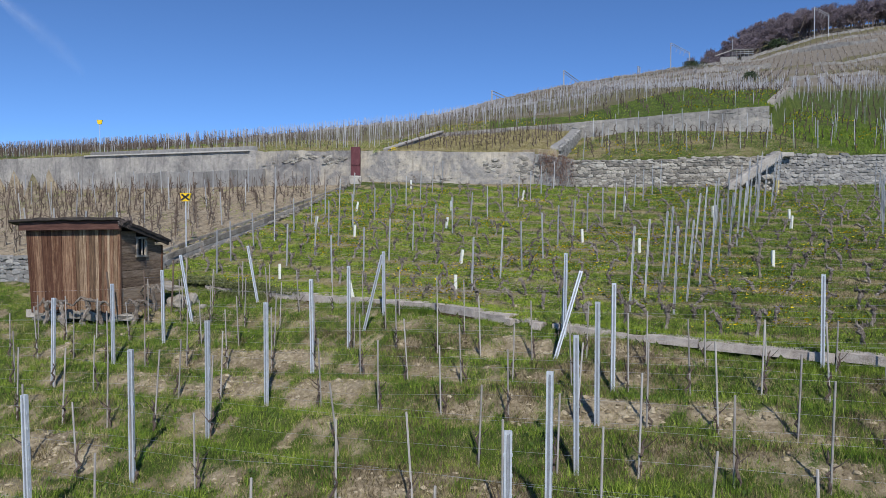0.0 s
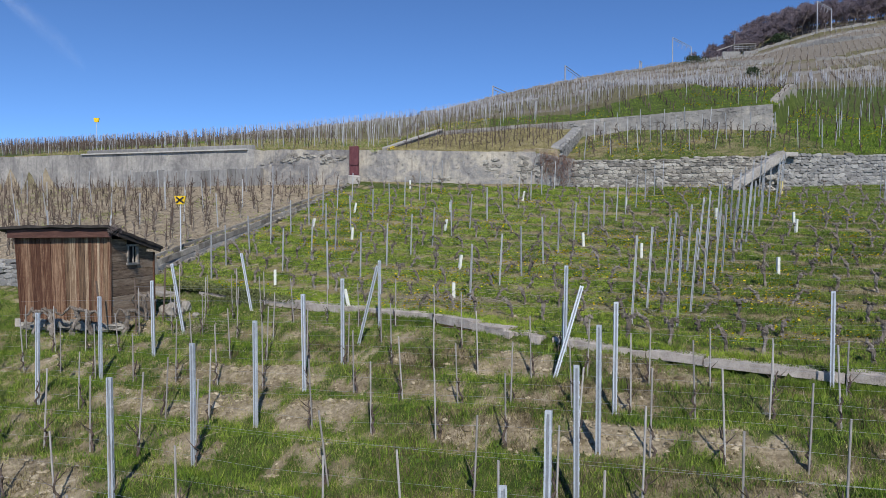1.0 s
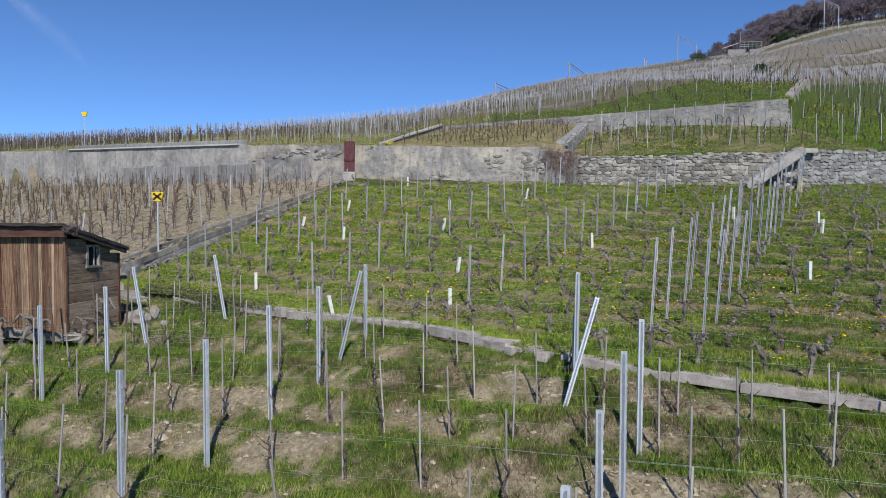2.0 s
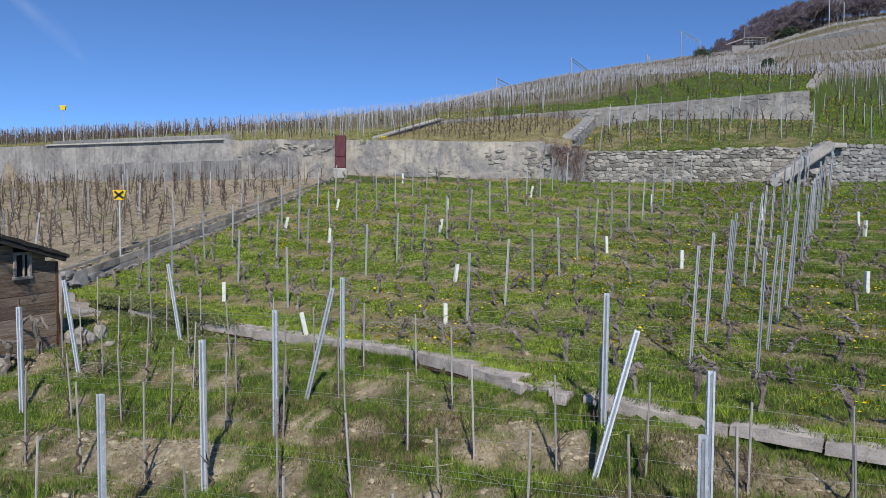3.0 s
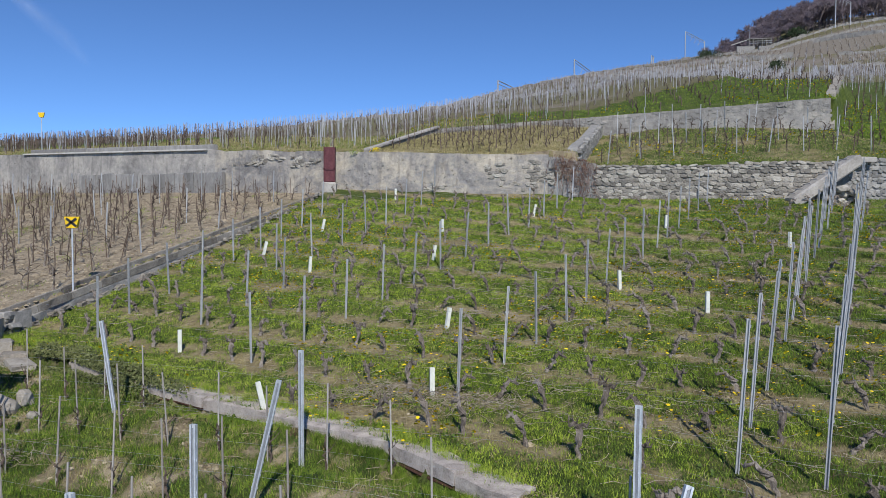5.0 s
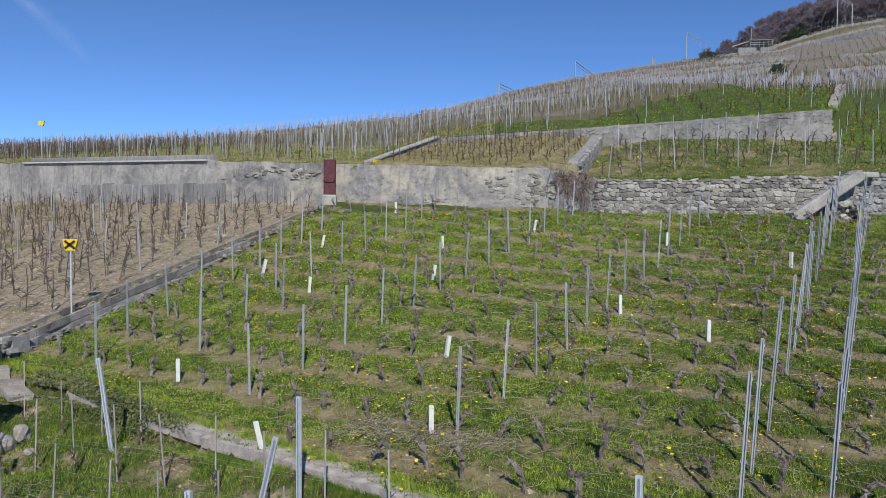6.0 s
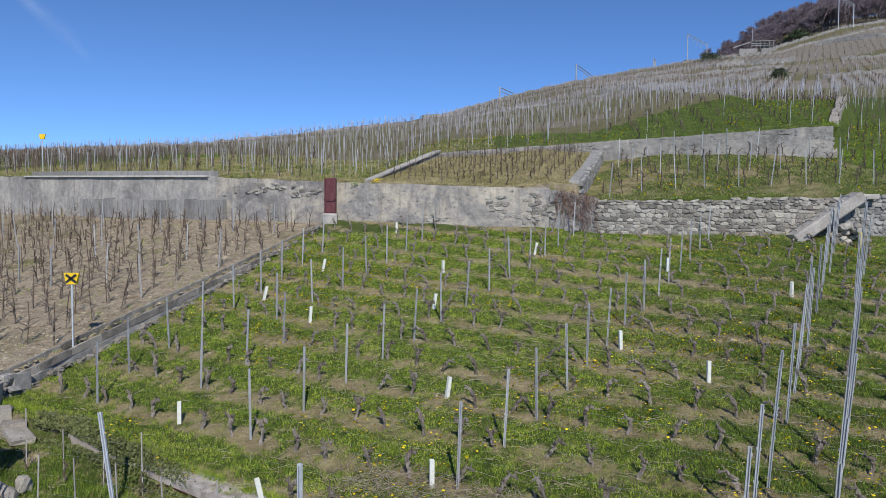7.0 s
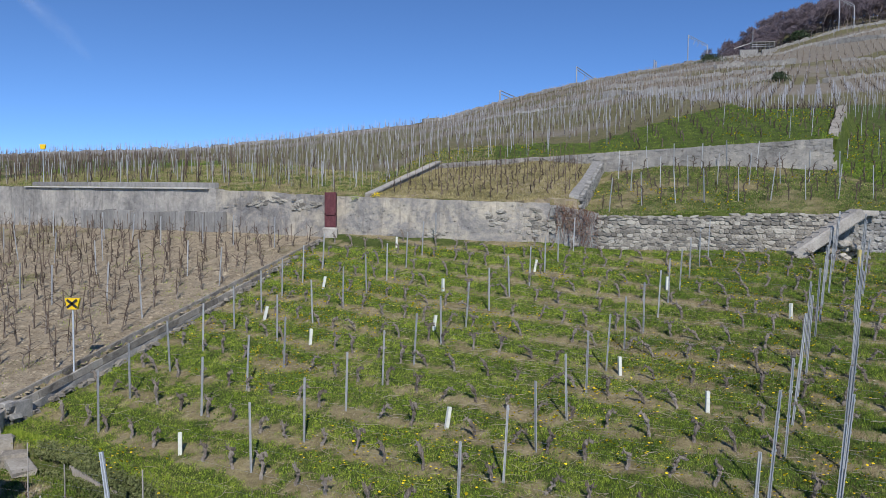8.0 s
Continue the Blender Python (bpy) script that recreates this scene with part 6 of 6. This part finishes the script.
n = 12500
s = rng.beta(1.3, 1.7, n)
ix = -8.3 + s * 4.6
iy = y_ledge(ix) + rng.normal(-0.02, 0.22, n)
iz = np.maximum(height(ix, iy), z_ledge(ix) - 0.35) + rng.uniform(0, 0.14, n)
iz = np.where(np.abs(iy - y_ledge(ix) - 0.15) < 0.3, np.maximum(iz, z_ledge(ix) - 0.04 + rng.uniform(0, 0.12, n)), np.minimum(iz, z_ledge(ix) + 0.16))
bulk("ivy", *leaf_arrays(ix, iy, iz, 0.021), M_IVY, "dark ivy spilling over the low concrete ledge", "ivy")
n = 330
ix = 5.0 + 1.8 * rng.beta(1.6, 1.6, n)
iz = z_wall(ix) + 0.15 - rng.beta(1.2, 1.5, n) * 1.7
iy = y_wall(ix) - rng.uniform(0.05, 0.28, n)
M_CONTRAIL, nt_, b_ = material("contrail_vapour", 1.0)
b_.inputs["Base Color"].default_value = (0.9, 0.9, 0.9, 1)
vein = noise_tex(nt_, coords(nt_, (0.012, 0.05, 0.012)), 1.0, 4)
fade = nt_.nodes.new("ShaderNodeAttribute")
fade.attribute_name = "fade"
veil = math_node(nt_, "MULTIPLY", math_node(nt_, "SUBTRACT", vein, 0.28, True), 0.42)
nt_.links.new(math_node(nt_, "MULTIPLY", veil, fade.outputs["Fac"]), b_.inputs["Alpha"])
M_CREEPER = blade_material("dry_creeper_leaf", (0.11, 0.055, 0.042), (0.19, 0.11, 0.082), (0.29, 0.19, 0.14))
bulk("dry_creeper", *leaf_arrays(ix, iy, iz, 0.032), M_CREEPER, "dry reddish creeper over the wall's corner", "creeper")
strands = np.stack([np.stack([rng.uniform(5.0, 6.6, 80)[:, None] + np.cumsum(rng.normal(0, 0.09, (80, 6)), 1), np.zeros((80, 6)), np.zeros((80, 6))], -1)], 0)[0]
strands[..., 1] = y_wall(strands[..., 0]) - 0.1 - 0.1 * rng.random((80, 6))
strands[..., 2] = z_wall(strands[..., 0]) + 0.1 - np.linspace(0, 1, 6)[None] * rng.uniform(0.4, 1.7, (80, 1))
bulk("creeper_stems", *limb_arrays(strands, np.full((80, 6), 0.007), 3), M_CREEPER, "bare creeper stems hanging on the wall's corner", "creeper")
for cx, cy, cz, col in ((-3.9, 40.2, 9.25, M_GRASS), (-2.9, 40.2, 9.35, M_FLOWER)):
    n = 90
    v, q = leaf_arrays(rng.normal(cx, 0.12, n), rng.normal(cy, 0.08, n), rng.normal(cz, 0.06, n), 0.022)
    bulk("wall_plant", v, q, col, "small plant tuft growing from the wall's top", "plant", kind="")

# broad low weeds among the grass, denser rightwards to darken it like lens falloff
n = 90000
wx_, wy_ = rng.uniform(-14, 16, n), rng.uniform(6, 38, n)
kz = zone(wx_, wy_)
ok = (kz < 2) & (cover(wx_, wy_) > 0.45) & (fbm(wx_, wy_, 1.3, 3, 91) > 0.47 - 0.012 * np.clip(wx_ - 3, 0, 10))
wx_, wy_ = wx_[ok], wy_[ok]
bulk("broad_weeds", *leaf_arrays(wx_, wy_, height(wx_, wy_) + rng.uniform(0.01, 0.06, len(wx_)), 0.021), M_CLOVER, "low broad-leaved weeds in the turf", "weeds")

# stones showing through the fallen render
patch = []
for cx, cz, w, h, k, host in ((-8.6, 9.0, 1.1, 0.28, 26, wall_gate), (-6.6, 8.9, 0.9, 0.3, 22, wall_gate), (2.5, 8.2, 0.35, 0.5, 18, wall_mid), (4.3, 8.1, 0.5, 0.6, 24, wall_mid), (5.3, 8.0, 0.4, 0.55, 24, wall_mid), (-0.2, 7.6, 0.4, 0.2, 10, wall_mid)):
    for i in range(k):
        x, z = rng.normal(cx, w * 0.6), rng.normal(cz, h * 0.5)
        ob = part("bare_stone", blocks[int(rng.integers(10))], None, host)
        ob.matrix_basis = pose(x, float(y_wall(x)) + 0.082, min(z, float(z_wall(x)) - 0.06), rng.normal(0, 4), rng.normal(0, 8), rng.normal(-15, 6)) @ Matrix.Diagonal((rng.uniform(0.2, 0.5), 0.2, rng.uniform(0.1, 0.22), 1))


# ---- gnarled vines before the shed ----
for i, (x, y) in enumerate(((-9.8, 18.15), (-9.25, 18.0), (-8.65, 17.85), (-8.15, 17.7), (-7.5, 18.05), (-7.25, 18.7))):
    r = np.random.default_rng(700 + i)
    p = [Vector((0, 0, -0.1))]
    for j in range(6):
        p.append(Vector((r.normal(0, 0.03) + 0.02 * j * (-1) ** i, r.normal(0, 0.03), 0.105 * (j + 1))))
    v = thing("grapevine", Geo().tube(p, [0.07, 0.06, 0.055, 0.05, 0.055, 0.06, 0.05], 7, 0.25), M_BARK, "thick twisted old vine in front of the shed", "vine", "old vines by the shed", at=pose(x, y, ground_z(x, y), 0, 0, -15))
    for side in (-1, 1):
        q = [p[-1]]
        for j in range(5):
            q.append(p[-1] + Vector((side * 0.075 * (j + 1), r.normal(0, 0.03), 0.07 * math.sin(j * 1.3) + r.normal(0, 0.03) - 0.015 * j)))
        part("arm", Geo().tube(q, [0.05, 0.042, 0.035, 0.032, 0.028, 0.016], 6, 0.25), M_BARK, v)
for i, (x, y) in enumerate(((-7.8, 17.5), (-7.25, 18.1), (-6.8, 18.6))):
    thing("wooden_stake", Geo().tube([(0, 0, -0.2), (0.02, 0, 0.7), (0.0, 0.02, 1.35)], 0.022, 6), M_STAKE_BROWN, "dark wooden stake leaning before the shed", "stake", "stakes by the shed", at=pose(x, y, ground_z(x, y), rng.normal(0, 3), -4 + 3 * i, 0))
# sagging twigs hanging from the roof's corner
hang = []
for i in range(26):
    a = Vector((-7.5, 17.85, 5.04)) + Vector(rng.normal(0, 0.05, 3))
    b = a + Vector((rng.normal(-0.1, 0.12), rng.normal(-0.05, 0.05), -rng.uniform(0.0, 0.22)))
    P = np.array([[a, a.lerp(b, 0.4) + Vector((0.05, -0.04, 0.05)), b]])
    hang.append(limb_arrays(P, np.full((1, 3), 0.006), 3))
bulk("dry_vine_tangle", *joined(hang), M_TWIG, "tangle of dry twigs hanging from the shed roof", "twigs")


# ---- the skyline: masts, gallery, woods ----
def ridge_at(px_x, level=1.0):
    y = far_level(px_x, level)
    return px_x, y, ground_z(px_x, y)


def mast(x, h, gap, drop):
    """A portal over the line: two masts, a sloping lattice beam between them and hanging insulators."""
    X, Y, Z = ridge_at(x, 0.995)
    X2, Y2, Z2 = ridge_at(x + gap, 0.995)
    m = thing("railway_mast", Geo().tube([(0, 0, -0.5), (0, 0, h)], 0.13, 6), M_STEEL_FAR, "grey railway mast with a crossbeam on the skyline", "mast", "railway masts", at=pose(X, Y, Z))
    far = Vector((X2 - X, Y2 - Y, Z2 - Z))
    part("second_mast", Geo().tube([far - Vector((0, 0, 0.5)), far + Vector((0, 0, h - (far.z + drop)))], 0.13, 6), M_STEEL_FAR, m)
    a, b = Vector((0, 0, h)), far + Vector((0, 0, h - far.z - drop))
    part("crossbeam", Geo().tube([a, b], 0.08, 5).tube([a - Vector((0, 0, 0.5)), b - Vector((0, 0, 0.5))], 0.06, 5), M_STEEL_FAR, m)
    for f in (0.35, 0.55, 0.75):
        p = a.lerp(b, f) - Vector((0, 0, 0.4))
        part("insulator", Geo().tube([p, p - Vector((0.2, 0, 0.8)), p - Vector((0.5, 0, 1.3))], 0.05, 5), M_STEEL_FAR, m)
    return m


for x, h, gap, drop in ((62.0, 7.6, 6.6, 1.6), (22.7, 3.6, 6.2, 1.2), (7.0, 2.2, 2.7, 0.3), (107.6, 9.2, 4.2, 2.2), (47.0, 2.4, 0.8, 0.1)):
    mast(x, h, gap, drop)
# concrete railway gallery
X, Y, Z = ridge_at(83.5, 0.99)
gal = tagged(new("railway_gallery"), "pale concrete railway gallery with open frame on the hillside", "gallery")
gal.matrix_basis = pose(X, Y, Z, 0, 0, -8) @ Matrix.Diagonal((0.85, 1, 1.15, 1))
part("deck", Geo().box((1.5, 0, 2.7), (7.4, 2.2, 0.22)), M_CONCRETE_GREY, gal)
part("parapet", Geo().box((-3.0, -1.3, 0.2), (5.5, 0.4, 1.3), None, 0.08), M_CONCRETE_GREY, gal)
part("retaining_block", Geo().box((3.4, -1.1, 0.2), (4.8, 0.4, 1.2), None, 0.08), M_CONCRETE_GREY, gal)
for i in range(6):
    part("pillar", Geo().box((-1.9 + 1.35 * i, -1.0, 1.8), (0.18, 0.18, 1.9)), M_CONCRETE_GREY, gal)
    part("back_pillar", Geo().box((-1.9 + 1.35 * i, 1.0, 1.8), (0.18, 0.18, 1.9)), M_CONCRETE_GREY, gal)
for zz in (1.6, 2.1):
    part("rail", Geo().tube([(-2.0, -1.1, zz), (5.2, -1.1, zz)], 0.05, 5), M_STEEL_FAR, gal)
part("ramp_rail", Geo().tube([(-7.5, -0.9, 1.3), (-2.0, -0.9, 2.6)], 0.09, 5), M_CONCRETE_PALE, gal)
part("signal_mast", Geo().tube([(-1.6, -0.5, 2.6), (-1.6, -0.5, 5.6)], 0.09, 6), M_STEEL_FAR, gal)


def bare_tree(h, seed, spread=0.45):
    """Trunk and forking limbs, with a haze of fine twigs."""
    r = np.random.default_rng(seed)
    limbs, tips = [], []

    def grow(p, d, length, rad, depth):
        q = p + d * length
        limbs.append((p, p.lerp(q, 0.5) + Vector(r.normal(0, 0.03 * length, 3)), q, rad))
        if depth == 0:
            tips.append(q)
            return
        for k in range(3):
            nd = (d + Vector(r.normal(0, spread, 3)) + Vector((0, 0, 0.12))).normalized()
            grow(q, nd, length * r.uniform(0.62, 0.82), rad * 0.62, depth - 1)
    grow(Vector((0, 0, -0.3)), Vector((0, 0, 1)), h * 0.3, h * 0.018, 4)
    trunk = Geo()
    for a, b, c, rad in limbs:
        trunk.tube([a, b, c], [rad, rad * 0.85, rad * 0.65], 4)
    P = []
    for t in tips:
        for k in range(11):
            d = Vector(r.normal(0, 1, 3)) + Vector((0, 0, 0.6))
            d = d.normalized() * h * r.uniform(0.06, 0.16)
            P.append([t, t + d * 0.5, t + d])
    v, q = limb_arrays(np.array(P), np.full((len(P), 3), h * 0.0035), 3)
    return trunk, (v, q)


tree_kinds = []
for k in range(4):
    trunk, (v, q) = bare_tree(9.0, 900 + k)
    ob = new("bare_tree", trunk.mesh("bare_tree", M_TWIG))
    tagged(ob, "leafless brown tree of the hill's wood, crown tinted lilac for haze", "tree", "trees of the hilltop wood")
    me = bpy.data.meshes.new("crown")
    me.from_pydata([tuple(p) for p in v], [], [tuple(f) for f in q])
    me.materials.append(M_WOODS)
    part("crown", me, None, ob)
    tree_kinds.append(ob)
n = 0
for i in range(2400):
    x, y = rng.uniform(66, 190), rng.uniform(200, 285)
    yr = float(np.interp(x, RIDGE_X, RIDGE_Y))
    if y < yr + 6 or y - yr > 48 or n >= 300 or x / y > 0.66 or x < 77:
        continue
    m = pose(x, y, ground_z(x, y) - 0.2, rng.normal(0, 4), rng.normal(0, 4), rng.uniform(0, 360)) @ Matrix.Diagonal((1, 1, 1, 1))
    k = n % 4
    if n < 4:
        tree_kinds[k].matrix_basis = m
    else:
        ob = copy_thing(tree_kinds[k], m)
        ob.scale = (rng.uniform(0.6, 1.1) * min(1.0, 0.4 + max(0.0, x - 77) / 30),) * 3
    n += 1


def evergreen(x, y, w, h, label, name="evergreen_bush", mat=None, leaf=0.06, k=1600):
    """Clumps of needles on short limbs."""
    z = ground_z(x, y)
    t = Geo().tube([(0, 0, -0.3), (0.05, 0, h * 0.5), (0, 0, h * 0.9)], [0.05 * h, 0.04 * h, 0.01 * h], 6)
    ob = thing(name, t, M_TWIG, label, "bush", at=pose(x, y, z))
    a, r_, f = rng.uniform(0, 6.28, k), np.sqrt(rng.random(k)), rng.random(k)
    lump = 1 + 0.3 * np.sin(a * 3 + f * 5) + rng.normal(0, 0.12, k)
    v, q = leaf_arrays(np.cos(a) * r_ * w * lump * (1.05 - f * 0.8), np.sin(a) * r_ * w * lump * (1.05 - f * 0.8), h * (0.12 + f * 0.9) * (0.85 + 0.15 * lump), leaf * h)
    me = bpy.data.meshes.new("crown")
    me.from_pydata([tuple(p) for p in v], [], [tuple(p) for p in q])
    me.materials.append(mat or M_PINE)
    part("crown", me, None, ob)


X, Y, Z = ridge_at(66.0, 0.94)
evergreen(X, Y, 4.3, 2.1, "dark spreading evergreen bush on the hillside terrace")
X, Y, Z = ridge_at(46.4, 0.52)
evergreen(X, Y, 1.7, 1.3, "dark evergreen shrub among the far vines")
X, Y, Z = ridge_at(99.0, 1.03)
evergreen(X, Y, 4.2, 3.0, "dark evergreen at the foot of the wood")
for i in range(17):
    x = -51 + 1.75 * i + rng.normal(0, 0.5)
    if -43.5 < x < -40 or -33.5 < x < -30.5:
        continue
    evergreen(x, 116 + rng.normal(0, 3), rng.uniform(1.4, 2.6), rng.uniform(1.7, 2.3), "distant tree beyond the ridge, its grey-green colour holding the haze", "distant_tree", M_HAZY_TREE, 0.07)

# faint old vapour trail high in the sky
g = Geo()
pts, thin_out = [], []
for i in range(25):
    f = i / 24
    c = Vector((-972 + 195 * f + 10 * math.sin(f * 3.1), 1500, 505 - 172 * f))
    w = 8 + 12 * math.sin(f * math.pi) + rng.normal(0, 1.0)
    pts += [c + Vector((w * 0.6, 0, w)), c, c - Vector((w * 0.6, 0, w))]
    thin_out += [0.0, 0.9 * (1 - f) ** 0.6, 0.0]
g.add(pts, [(3 * i + k, 3 * i + k + 1, 3 * i + k + 4, 3 * i + k + 3) for i in range(24) for k in (0, 1)])
trail = thing("vapour_trail", g, M_CONTRAIL, "faint white vapour trail in the blue sky", "backdrop", kind="structure")
trail.data.attributes.new("fade", "FLOAT", "POINT").data.foreach_set("value", thin_out)
trail.visible_shadow = False
